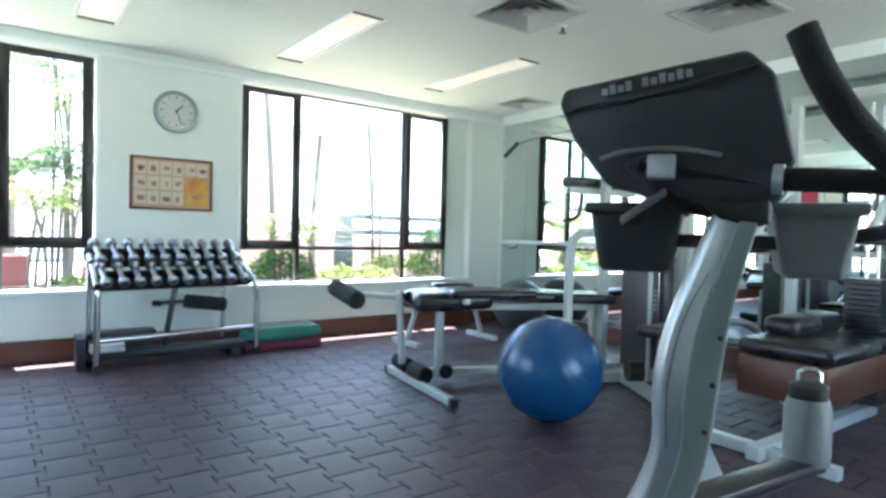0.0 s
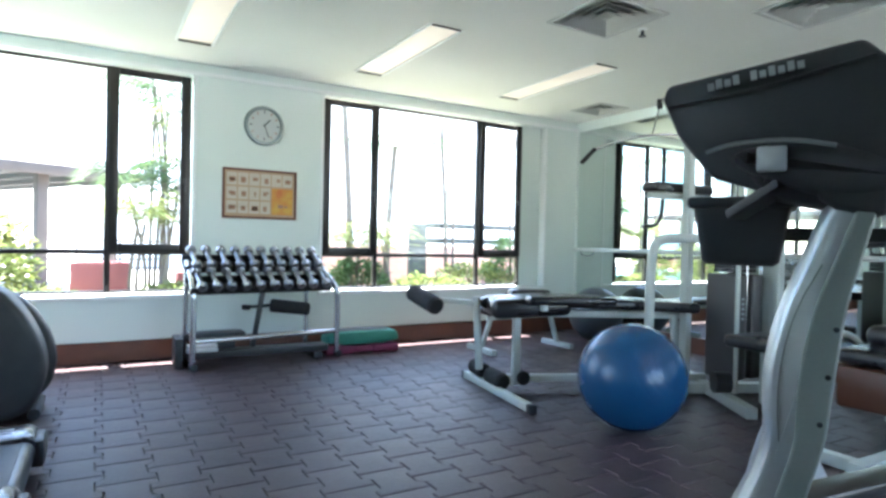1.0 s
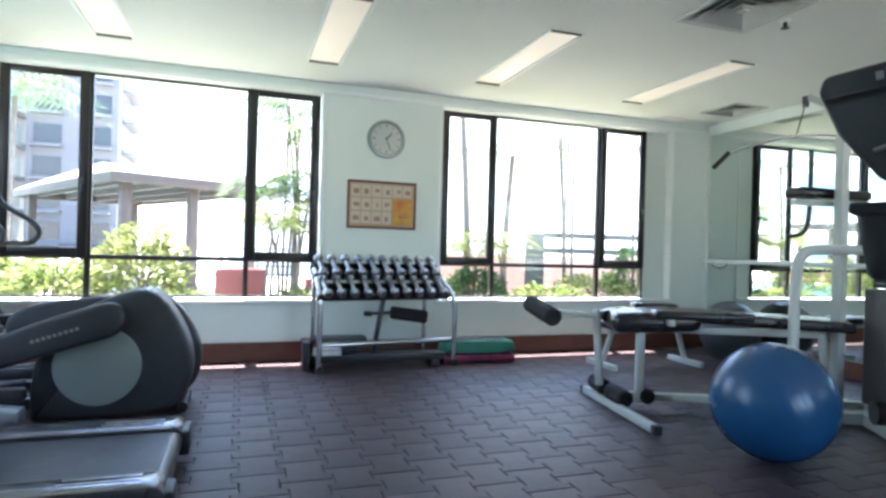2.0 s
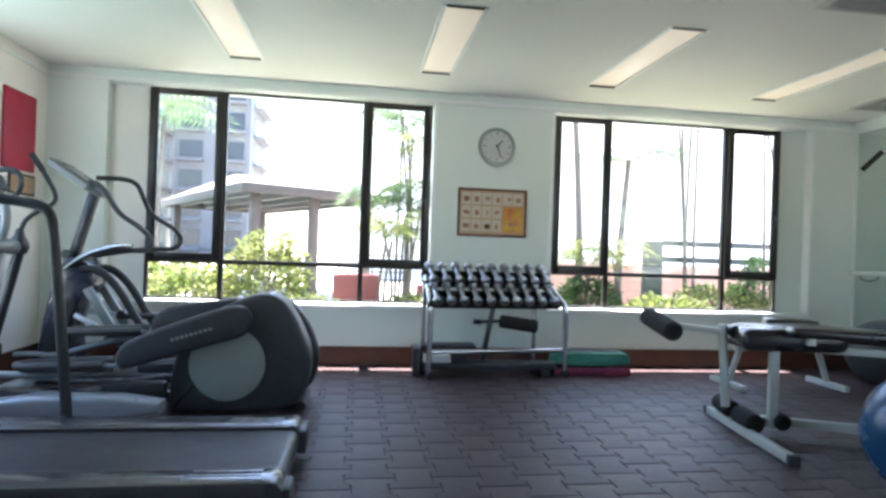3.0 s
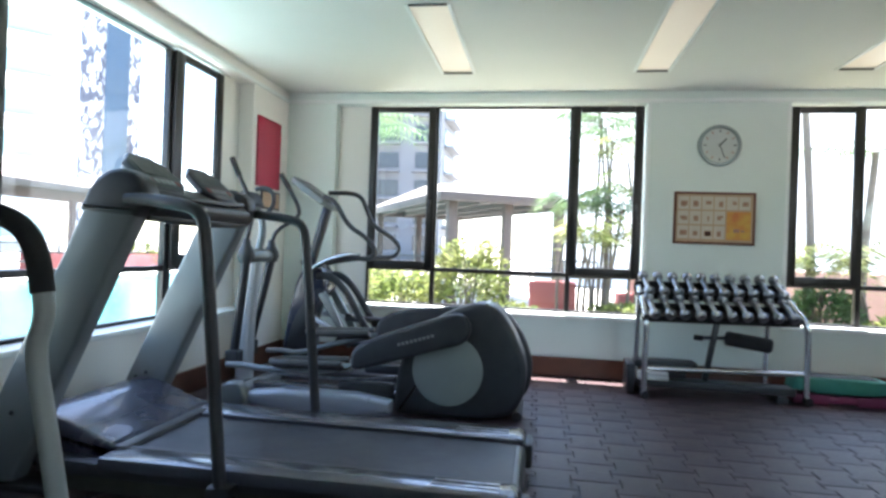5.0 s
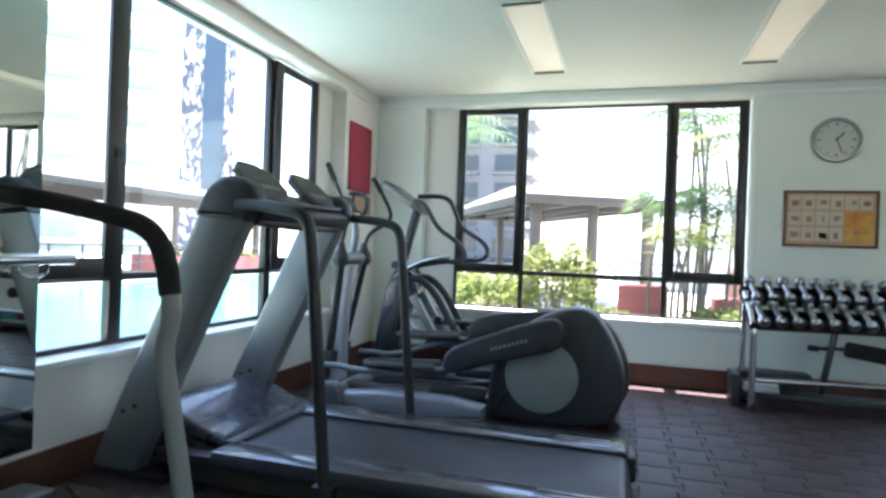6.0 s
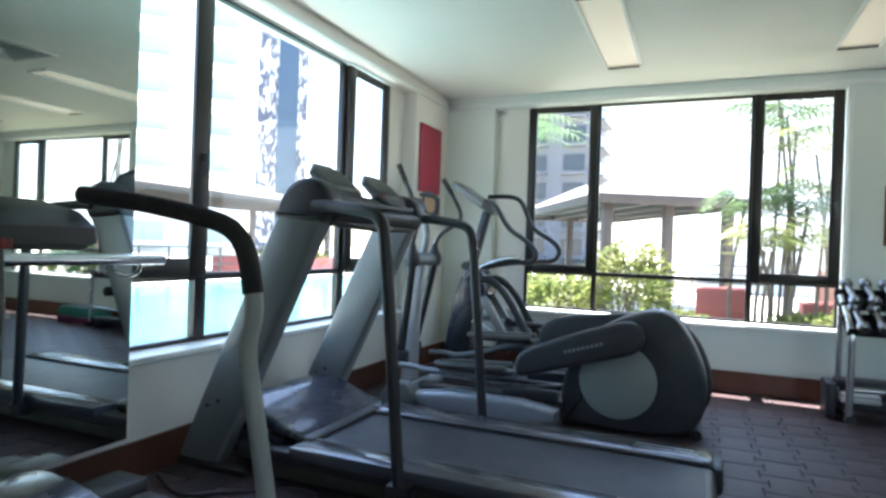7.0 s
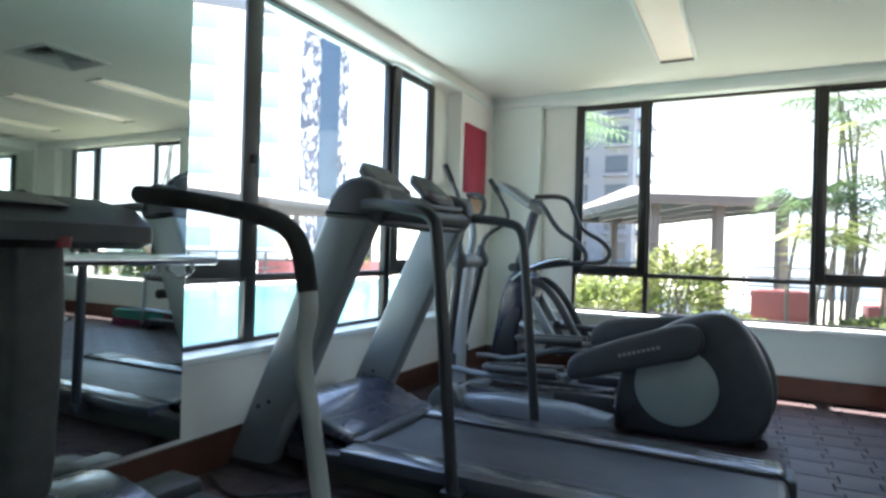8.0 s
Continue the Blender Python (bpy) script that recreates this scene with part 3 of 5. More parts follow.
def dumbbell():
    t = thing("dumbbell", (0, 0, 0), "small polished chrome dumbbell lying on the rack", "dumbbell", "dumbbells on the rack")
    part("grip", lathe([(0, -0.07), (0.018, -0.07), (0.022, 0), (0.018, 0.07), (0, 0.07)], sides=12, m=pose(0, 0, 0, 90, 0, 0)), DUMBBELL, t)
    for s in (-1, 1):
        m = pose(0, s * 0.1, 0, 90, 0, 0)
        part("head", lathe([(0, -0.030), (0.026, -0.030), (0.038, -0.020), (0.041, 0), (0.038, 0.020), (0.026, 0.030), (0, 0.030)], sides=16, m=m), DUMBBELL, t, "polished head")
    return t


dumbbell_rack()
first = None
for y, z in ((0.045, 0.665), (0.205, 0.83)):
    for k in range(10):
        m = RACK @ pose(0.04 + k * 0.117, y, z, 34, 0, 0) @ pose(0, 0, 0.068, 0, 0, 2 * math.sin(5 * k + y * 40))
        if first is None:
            first = dumbbell()
            first.matrix_world = m
        else:
            copy_thing(first, m)


def step_platform(name, x, y, turn, top, riser, label):
    t = thing(name, (x, y, 0), label, "aerobic step", turn=turn)
    part("riser", join(*[box((s * 0.23 - 0.13, -0.105, 0), (s * 0.23 + 0.13, 0.105, 0.08), 0.015) for s in (-1, 1)], box((-0.33, -0.09, 0.012), (0.33, 0.09, 0.07), 0.012)), riser, t, "moulded base block")
    prof = smooth_line([(-0.36, 0.085), (0.36, 0.085), (0.345, 0.185), (0.30, 0.21), (-0.30, 0.21), (-0.345, 0.185)], 1)
    body = part("platform", plate(prof, -0.11, 0.11, 0.02), top, t, "moulded step top")
    part("mat", box((-0.25, -0.085, 0.2085), (0.25, 0.085, 0.217), 0.004), CHARCOAL, body, "dark ribbed tread mat")


step_platform("aerobic_step", 1.365, 3.80, 0, GREEN, PINK, "green and pink stacked aerobic step platforms beside the rack")


def floor_stand():
    """The low black bench frame behind the rack with an upright and a padded roll."""
    t = thing("ab_bench", (0, 0, 0), "low black folded bench with foam rolls behind the rack", "exercise bench")
    part("rail", box((-0.22, 3.62, 0.06), (1.0, 3.80, 0.12), 0.01), BLACK, t)
    part("end_plate", box((-0.26, 3.60, 0.0), (-0.20, 3.86, 0.24), 0.008), BLACK, t)
    part("seat", box((-0.19, 3.70, 0.20), (0.30, 3.88, 0.26), 0.02), BLACK, t)
    part("support", box((-0.12, 3.74, 0.12), (0.22, 3.84, 0.20), 0.004), BLACK, t)
    part("foot", box((0.86, 3.60, 0.0), (0.94, 3.84, 0.06), 0.006), BLACK, t)
    part("upright", bar((0.36, 3.74, 0.12), (0.46, 3.74, 0.70), 0.04, 0.04), DARK_STEEL, t)
    part("foam_roll", roller((0.50, 3.72, 0.475), (0.83, 3.66, 0.435), 0.058), FOAM, t)
    part("axle", tube([(0.30, 3.75, 0.46), (0.52, 3.715, 0.474)], 0.014, 10), DARK_STEEL, t)
    part("foam_roll", roller((0.27, 3.76, 0.462), (0.34, 3.745, 0.458), 0.022), FOAM, t)
    w = thing("folded_towel", (-0.06, 3.61, 0.122), "small folded white towel lying on the low black bench", "towel")
    part("layer", box((-0.12, -0.03, 0.0), (0.12, 0.07, 0.035), 0.014, steps=3), TOWEL, w)
    part("layer", box((-0.115, -0.027, 0.034), (0.118, 0.068, 0.064), 0.014, steps=3), TOWEL, w)


floor_stand()


# ---- leg-curl bench and balls ----
def weight_bench():
    t = thing("leg_curl_bench", (-0.512, 0.387, 0), "padded black leg-curl bench on a white tube frame with foam rolls", "weight bench", turn=-15.0, fixed=True)
    front, back = Vector((1.78, 1.95, 0)), Vector((3.35, 1.72, 0))
    part("foot_bar", bar((1.625, 2.36, 0.03), (1.735, 1.36, 0.03), 0.05, 0.05), STEEL_WHITE, t)
    part("foot_cap", bar((1.733, 1.37, 0.03), (1.737, 1.33, 0.03), 0.056, 0.056), BLACK, t)
    part("foot_cap", bar((1.626, 2.35, 0.03), (1.622, 2.39, 0.03), 0.056, 0.056), BLACK, t)
    part("spine", bar((1.68, 1.95, 0.09), (3.3, 1.72, 0.09), 0.05, 0.05), STEEL_WHITE, t)
    part("foot_bar", bar((3.26, 1.45, 0.03), (3.32, 2.0, 0.03), 0.05, 0.05), STEEL_WHITE, t)
    for x, y in ((1.83, 1.85), (1.90, 2.02)):
        part("post", bar((x, y, 0.06), (x, y, 0.56), 0.05, 0.05), STEEL_WHITE, t)
    part("post", bar((3.1, 1.76, 0.06), (3.05, 1.77, 0.56), 0.05, 0.05), STEEL_WHITE, t)
    part("lever", bar((1.60, 2.08, 0.66), (1.63, 2.06, 0.13), 0.045, 0.045), STEEL_WHITE, t)
    part("lever", bar((1.75, 2.05, 0.60), (1.25, 2.14, 0.638), 0.035, 0.035), STEEL_WHITE, t)
    part("pivot", lathe([(0, -0.05), (0.04, -0.05), (0.04, 0.05), (0, 0.05)], (1.66, 2.06, 0.62), 18, pose(0, 0, 0, 90, 0, 0)), DARK_STEEL, t)
    part("foam_roll", roller((1.19, 2.36, 0.665), (1.27, 1.96, 0.605), 0.064), FOAM, t)
    part("foam_roll", roller((1.67, 2.30, 0.11), (1.69, 2.10, 0.10), 0.056), FOAM, t)
    part("foam_roll", roller((1.70, 2.03, 0.095), (1.73, 1.82, 0.085), 0.060), FOAM, t)
    part("foam_roll", roller((1.87, 1.92, 0.11), (1.88, 1.80, 0.11), 0.050), FOAM, t)
    turn = pose(1.78, 1.98, 0.60, 0, 0, -8.5)
    part("seat_pad", box((-0.13, -0.24, -0.065), (0.44, 0.24, 0.070), 0.055, turn @ pose(0, 0, 0, 0, -3, 0), 4), VINYL, t, "black vinyl thigh pad")
    part("back_pad", box((0.40, -0.18, -0.02), (1.42, 0.18, 0.055), 0.03, turn @ pose(0, 0, 0.045, 0, 2.0, 0), 4), VINYL, t, "long black vinyl pad")
    part("under_frame", box((0.0, -0.03, -0.075), (1.4, 0.03, -0.03), 0.004, turn), STEEL_WHITE, t)
    for y in (-0.27, 0.29):
        part("elbow_pad", box((0.10, y - 0.08, 0.045), (0.72 if y < 0 else 0.42, y + 0.08, 0.10), 0.024, turn, 3), VINYL, t, "small side pad")
    part("pad_arm", box((0.2, -0.30, 0.0), (0.24, 0.32, 0.046), 0.004, turn), STEEL_WHITE, t)


weight_bench()


def gym_ball(name, x, y, r, material, label):
    t = thing(name, (x, y, r), label, "exercise ball")
    prof = []
    for k in range(97):
        a = -math.pi / 2 + math.pi * k / 96
        groove = 0.0025 * max(0.0, math.cos(a * 36)) ** 8 if abs(a) > 0.55 else 0
        prof.append((max(0.0, (r - groove) * math.cos(a)), (r - groove) * math.sin(a)))
    prof[0], prof[-1] = (0, -r), (0, r)
    part("shell", lathe(prof, sides=64, m=pose(0, 0, 0, 62, 20, 0)), material, t)
    part("plug", lathe([(0, 0.003), (0.014, 0.002), (0.014, -0.004), (0, -0.004)], sides=14, m=pose(0, 0, 0, 62, 20, 0) @ pose(0, 0, r)), material, t)
    return t


gym_ball("exercise_ball", 1.915, 0.945, 0.305, BLUE, "large glossy blue exercise ball resting on the floor")
gym_ball("exercise_ball", 3.99, 3.42, 0.295, GREY_BALL, "dark grey exercise ball against the mirror")


def sit_up_bench():
    t = thing("flat_bench", (0, 0, 0), "low black bench on white splayed legs near the window", "weight bench")
    part("pad", box((2.42, 3.18, 0.36), (3.40, 3.48, 0.43), 0.025, steps=3), VINYL, t)
    for x in (2.55, 3.25):
        part("leg", bar((x, 3.33, 0.37), (x - 0.12 if x < 3 else x + 0.12, 3.33, 0.03), 0.04, 0.04), STEEL_WHITE, t)
        part("foot", bar((x - 0.12 if x < 3 else x + 0.12, 3.10, 0.025), (x - 0.12 if x < 3 else x + 0.12, 3.56, 0.025), 0.05, 0.05), STEEL_WHITE, t)
    part("spine", bar((2.5, 3.33, 0.33), (3.3, 3.33, 0.33), 0.04, 0.04), STEEL_WHITE, t)


sit_up_bench()


# ---- multi-gym ----
def weight_stack(t, x, y, z0, n, w=0.30, d=0.20):
    for k in range(n):
        z = z0 + k * 0.032
        part("weight_plate", box((x - w / 2, y - d / 2, z), (x + w / 2, y + d / 2, z + 0.029), 0.003, steps=1), DARK_STEEL, t)
    for s in (-0.09, 0.09):
        part("guide_rod", tube([(x + s, y, 0.08), (x + s, y, 1.95)], 0.011, 10), CHROME, t)


def multi_gym():
    t = thing("cable_machine", (0, 0, 0), "white steel multi-gym with dark weight stacks and a lat bar", "gym machine")
    part("base_rail", bar((2.55, 1.55, 0.04), (3.75, 1.05, 0.04), 0.07, 0.07), STEEL_WHITE, t)
    part("base_rail", bar((2.75, 0.75, 0.04), (3.35, 1.75, 0.04), 0.07, 0.07), STEEL_WHITE, t)
    part("arch", tube([(2.58, 1.42, 0.05), (2.58, 1.42, 0.95), (2.60, 1.40, 1.10), (2.75, 1.36, 1.12), (3.45, 1.18, 1.12)], 0.032, 12, 3), STEEL_WHITE, t, "bent white tube arch")
    for x, y in ((2.98, 1.44), (3.50, 1.14)):
        part("upright", bar((x, y, 0.05), (x, y, 2.10), 0.06, 0.06), STEEL_WHITE, t)
    part("top_beam", bar((2.95, 1.45, 2.10), (3.85, 1.90, 2.12), 0.06, 0.06), STEEL_WHITE, t)
    part("top_beam", bar((2.98, 1.44, 2.10), (3.50, 1.14, 2.10), 0.06, 0.06), STEEL_WHITE, t)
    weight_stack(t, 3.28, 1.26, 0.88, 5, 0.26, 0.16)
    part("shroud", box((3.12, 1.14, 0.12), (3.255, 1.38, 0.87), 0.015, steps=3), STACK_COVER, t, "dark brown-grey stack cover")
    part("shroud", box((3.315, 1.14, 0.12), (3.44, 1.38, 0.87), 0.015, steps=3), STACK_COVER, t, "dark brown-grey stack cover")
    # the shade in the gap between the covers, put in as a black block
    part("gap_shade", box((3.25, 1.22, 0.10), (3.32, 1.36, 0.86), 0.006), BLACK, t, "black block for the shade in the slot between the covers")
    part("selector_rod", tube([(3.285, 1.17, 0.12), (3.285, 1.17, 0.95)], 0.010, 10), CHROME, t)
    for k in range(5):
        part("printed_bar", box((3.19, 1.136, 0.55 + 0.035 * k), (3.215, 1.1395, 0.565 + 0.035 * k)), LABEL, t)
    part("side_post", tube([(3.085, 1.10, 0.05), (3.085, 1.10, 1.02)], 0.016, 10), STEEL_WHITE, t, "slim white post")
    part("corner_post", bar((3.50, 1.08, 0.05), (3.50, 1.08, 1.32), 0.07, 0.07), STEEL_WHITE, t, "broad white post")
    part("cable", tube([(3.28, 1.26, 0.9), (3.28, 1.26, 2.08)], 0.005, 8), BLACK, t)
    part("arm_pad", box((2.72, 1.50, 1.46), (3.35, 1.66, 1.53), 0.025, steps=3), VINYL, t)
    part("pad_support", bar((2.72, 1.58, 1.43), (3.4, 1.50, 1.43), 0.04, 0.04), STEEL_WHITE, t)
    part("press_handle", tube([(2.92, 1.62, 1.80), (2.92, 1.62, 1.35), (2.88, 1.62, 1.22), (2.76, 1.66, 1.20)], 0.016, 10, 2), BLACK, t)
    part("lat_bar", tube([(2.92, 2.5, 1.80), (3.05, 2.48, 1.93), (3.55, 2.3, 2.08), (3.85, 2.1, 2.06), (3.95, 1.95, 1.95)], 0.013, 10, 2), CHROME, t)
    part("grip", tube([(2.90, 2.5, 1.78), (3.03, 2.48, 1.91)], 0.019, 12), FOAM, t)
    part("cable", tube([(3.55, 2.3, 2.08), (3.52, 2.2, 2.30)], 0.005, 8), BLACK, t)
    part("pulley", lathe([(0, -0.015), (0.05, -0.015), (0.04, 0), (0.05, 0.015), (0, 0.015)], (3.52, 2.2, 2.32), 20, pose(0, 0, 0, 90, 0, 30)), BLACK, t)
    part("pulley_arm", bar((3.85, 1.90, 2.12), (3.54, 2.2, 2.36), 0.05, 0.05), STEEL_WHITE, t)
    part("seat", box((2.76, 0.62, 0.42), (3.16, 0.98, 0.50), 0.03, steps=3), VINYL, t)
    part("seat_post", bar((2.96, 0.80, 0.07), (2.96, 0.80, 0.43), 0.06, 0.06), STEEL_WHITE, t)
    part("pivot_box", box((2.70, 1.38, 0.07), (2.90, 1.58, 0.20), 0.02), STEEL_WHITE, t)
    part("hub", lathe([(0, -0.05), (0.07, -0.05), (0.07, 0.05), (0, 0.05)], (2.86, 1.05, 0.16), 20, pose(0, 0, 0, 90, 0, 60)), DARK_STEEL, t)


multi_gym()


def press_machine():
    t = thing("chest_press_machine", (0, 0, 0), "white-framed press machine with dark grey and brown vinyl pads", "gym machine")
    part("seat", box((2.62, -0.28, 0.465), (3.55, 0.22, 0.555), 0.040, steps=4), VINYL, t, "grey-black vinyl pad")
    part("seat_base", box((2.60, -0.25, 0.25), (3.5, 0.20, 0.462), 0.02, steps=2), BROWN_PAD, t, "brown vinyl side")
    part("back_pad", box((2.85, 0.0, 0.545), (3.50, 0.20, 0.66), 0.05, pose(0, 0, 0), 4), VINYL, t)
    part("base_rail", bar((2.3, -0.05, 0.04), (3.8, -0.05, 0.04), 0.07, 0.07), STEEL_WHITE, t)
    part("base_rail", bar((2.40, -0.40, 0.035), (2.40, 0.35, 0.035), 0.06, 0.06), STEEL_WHITE, t)
    for y in (-0.45, 0.35):
        part("upright", bar((3.55, y, 0.0), (3.55, y, 2.0), 0.06, 0.06), STEEL_WHITE, t)
    part("top_beam", bar((3.55, -0.48, 2.0), (3.55, 0.38, 2.0), 0.07, 0.06), STEEL_WHITE, t)
    part("cross_beam", bar((3.55, -0.45, 1.10), (3.55, 0.35, 1.10), 0.05, 0.05), DARK_STEEL, t)
    weight_stack(t, 3.72, -0.05, 0.10, 24)
    part("press_arm", tube([(3.5, -0.3, 1.5), (3.1, -0.32, 1.35), (2.85, -0.32, 1.12), (2.6, -0.30, 1.08)], 0.022, 12, 2), STEEL_WHITE, t)
    part("press_arm", tube([(3.5, 0.22, 1.5), (3.1, 0.24, 1.35), (2.85, 0.24, 1.12), (2.6, 0.22, 1.08)], 0.022, 12, 2), STEEL_WHITE, t)
    part("leg_loop", tube([(2.7, 0.55, 0.06), (2.62, 0.55, 0.42), (2.8, 0.55, 0.56), (3.3, 0.5, 0.56), (3.45, 0.45, 0.4), (3.45, 0.42, 0.06)], 0.026, 12, 2), STEEL_WHITE, t)


press_machine()


# ---- cardio machines by the pool window ----
def treadmill():
    t = thing("treadmill", (0, 0, 0), "large grey treadmill with black handrails and a dark running belt", "treadmill", fixed=True)
    y0, y1 = 0.68, 1.60
    part("deck", box((-3.12, y0 + 0.03, 0.085), (-1.07, y1 - 0.03, 0.15), 0.012), BLACK, t, "dark lower frame")
    part("side_skirt", box((-3.05, y0 + 0.06, 0.015), (-1.60, y0 + 0.09, 0.085), 0.006), OLIVE, t, "dull olive lower panel")
    part("side_skirt", box((-3.05, y1 - 0.09, 0.015), (-1.60, y1 - 0.06, 0.085), 0.006), OLIVE, t, "dull olive lower panel")
    for a, b in ((y0, y0 + 0.155), (y1 - 0.195, y1)):
        rail = part("side_rail", box((-2.80, a, 0.13), (-1.09, b, 0.188), 0.010), RAIL, t, "worn grey side rail")
        inner = b - 0.004 if a == y0 else a - 0.018
        part("edge_strip", box((-2.82, inner, 0.15), (-1.10, inner + 0.022, 0.186), 0.003), BLACK, rail)
        # pale ribs stand in for the streaks of light on the rail
        for k in range(3):
            part("glint_rib", box((-1.42 + 0.01 * k, a + 0.035 + 0.042 * k, 0.1875), (-1.14, a + 0.052 + 0.042 * k, 0.1905), 0.001), RAIL_BRIGHT, rail, "bright rib coloured as a glint on the rail")
        part("rail_cap", plate(smooth_line([(-1.115, 0.10), (-1.05, 0.10), (-1.045, 0.15), (-1.07, 0.185), (-1.115, 0.192)], 1), a - 0.006, b + 0.004, 0.008), RAIL, rail, "worn end piece")
        part("end_cap", box((-1.075, a - 0.004, 0.045), (-1.02, b - 0.01, 0.165), 0.018), BLACK, t, "black rear end cap")
        part("rear_foot", lathe([(0, 0), (0.03, 0.0), (0.034, 0.02), (0.022, 0.05), (0.02, 0.09), (0, 0.09)], (-1.16, (a + b) / 2, 0), 14), BLACK, t)
    part("belt", box((-2.90, y0 + 0.165, 0.12), (-1.085, y1 - 0.205, 0.172), 0.020, steps=4), BELT, t, "dark satin running belt")
    part("rear_roller", tube([(-1.095, y0 + 0.17, 0.125), (-1.095, y1 - 0.21, 0.125)], 0.044, 16), DARK_STEEL, t)
    hood = smooth_line([(-3.34, 0.06), (-2.92, 0.06), (-2.80, 0.155), (-2.80, 0.195), (-2.92, 0.225), (-3.04, 0.275), (-3.16, 0.315), (-3.30, 0.31), (-3.36, 0.22)], 2)
    part("motor_cover", plate(hood, y0 + 0.11, y1 - 0.01, 0.045, 4), HOOD, t, "glossy blue-grey motor hood")
    part("hood_seam", tube([(-2.99, y0 + 0.14, 0.252), (-2.965, 1.14, 0.241), (-2.99, y1 - 0.04, 0.252)], 0.004, 6, 2), BLACK, t)
    part("front_step", box((-2.93, y0 + 0.13, 0.15), (-2.76, y1 - 0.14, 0.194), 0.012), BLACK, t, "black strip where the belt runs under the hood")
    for y in (0.705, 1.59):
        side = smooth_line([(-3.475, 0.055), (-3.46, 0.02), (-3.235, 0.02), (-3.21, 0.07), (-2.690, 1.19), (-2.64, 1.27), (-2.69, 1.35), (-2.80, 1.39), (-2.885, 1.32), (-2.93, 1.22)], 1)
        up = part("upright", plate(side, y, y + 0.095, 0.018), GREY_PAINT, t, "wide slanting grey upright")
        cap = smooth_line([(-2.945, 1.215), (-2.935, 1.205), (-2.69, 1.185), (-2.675, 1.20), (-2.625, 1.275), (-2.665, 1.365), (-2.785, 1.402), (-2.895, 1.335)], 1)
        part("cap", plate(cap, y - 0.012, y + 0.107, 0.03, 4), CHARCOAL, up, "dark moulded cap")
        for dx, z in ((-3.30, 0.30), (-3.235, 0.33)):
            part("bolt", lathe([(0, -0.006), (0.010, -0.006), (0.012, 0), (0, 0)], (dx, y + 0.001, z), 10, pose(0, 0, 0, -90, 0, 0)), DARK_STEEL, up)
        part("foot_plate", box((-3.47, y - 0.02, 0.0), (-3.05, y + 0.115, 0.03), 0.008), BLACK, t)
    for y, yt, ys in ((0.645, 0.615, 0.70), (1.662, 1.625, 1.69)):
        part("handrail", tube([(-2.72, ys, 1.262), (-2.62, ys - 0.01, 1.262), (-2.44, yt + 0.02, 1.243), (-2.33, yt, 1.215), (-2.305, yt, 1.10), (-2.225, y, 0.10)], 0.026, 16, 3), BLACK, t, "bent black handrail")
        part("post_foot", box((-2.275, y - 0.03, 0.075), (-2.175, y + 0.05, 0.14), 0.01), BLACK, t)
    dash = part("console", box((-0.085, 0.76, -0.045), (0.085, 1.60, 0.035), 0.026, pose(-2.70, 0, 1.275, 0, 38, 0), 3), CHARCOAL, t, "dark dashboard between the uprights")
    part("brace", tube([(-2.69, 0.78, 1.20), (-2.67, 1.18, 1.185), (-2.69, 1.60, 1.20)], 0.024, 12, 2), BLACK, t, "black cross tube under the dashboard")
    for y in (0.935, 1.40):
        m = pose(-2.765, y, 1.385, 0, 42, 0)
        head = part("display", plate(smooth_line([(-0.13, -0.135), (0.12, -0.17), (0.12, 0.17), (-0.13, 0.135)], 1), -0.018, 0.018, 0.010), CHARCOAL, dash, "tilted display panel")
        head.data.transform(m @ pose(0, 0, 0, 90, 0, 0))
        part("window_strip", box((-0.09, -0.11, 0.0185), (0.02, 0.11, 0.0205), 0, m), DISPLAY_GREY, t, "worn grey display window")
        for k in range(6):
            part("button", box((0.045, -0.118 + 0.04 * k, 0.0185), (0.075, -0.09 + 0.04 * k, 0.0215), 0.001, m), GREY_PAINT if k % 5 else RED_DULL, t)
    part("reading_ledge", tube([(-2.665, 0.80, 1.305), (-2.645, 0.95, 1.292), (-2.645, 1.42, 1.292), (-2.665, 1.56, 1.305)], 0.014, 10, 2), BLACK, t, "black reading ledge")


treadmill()


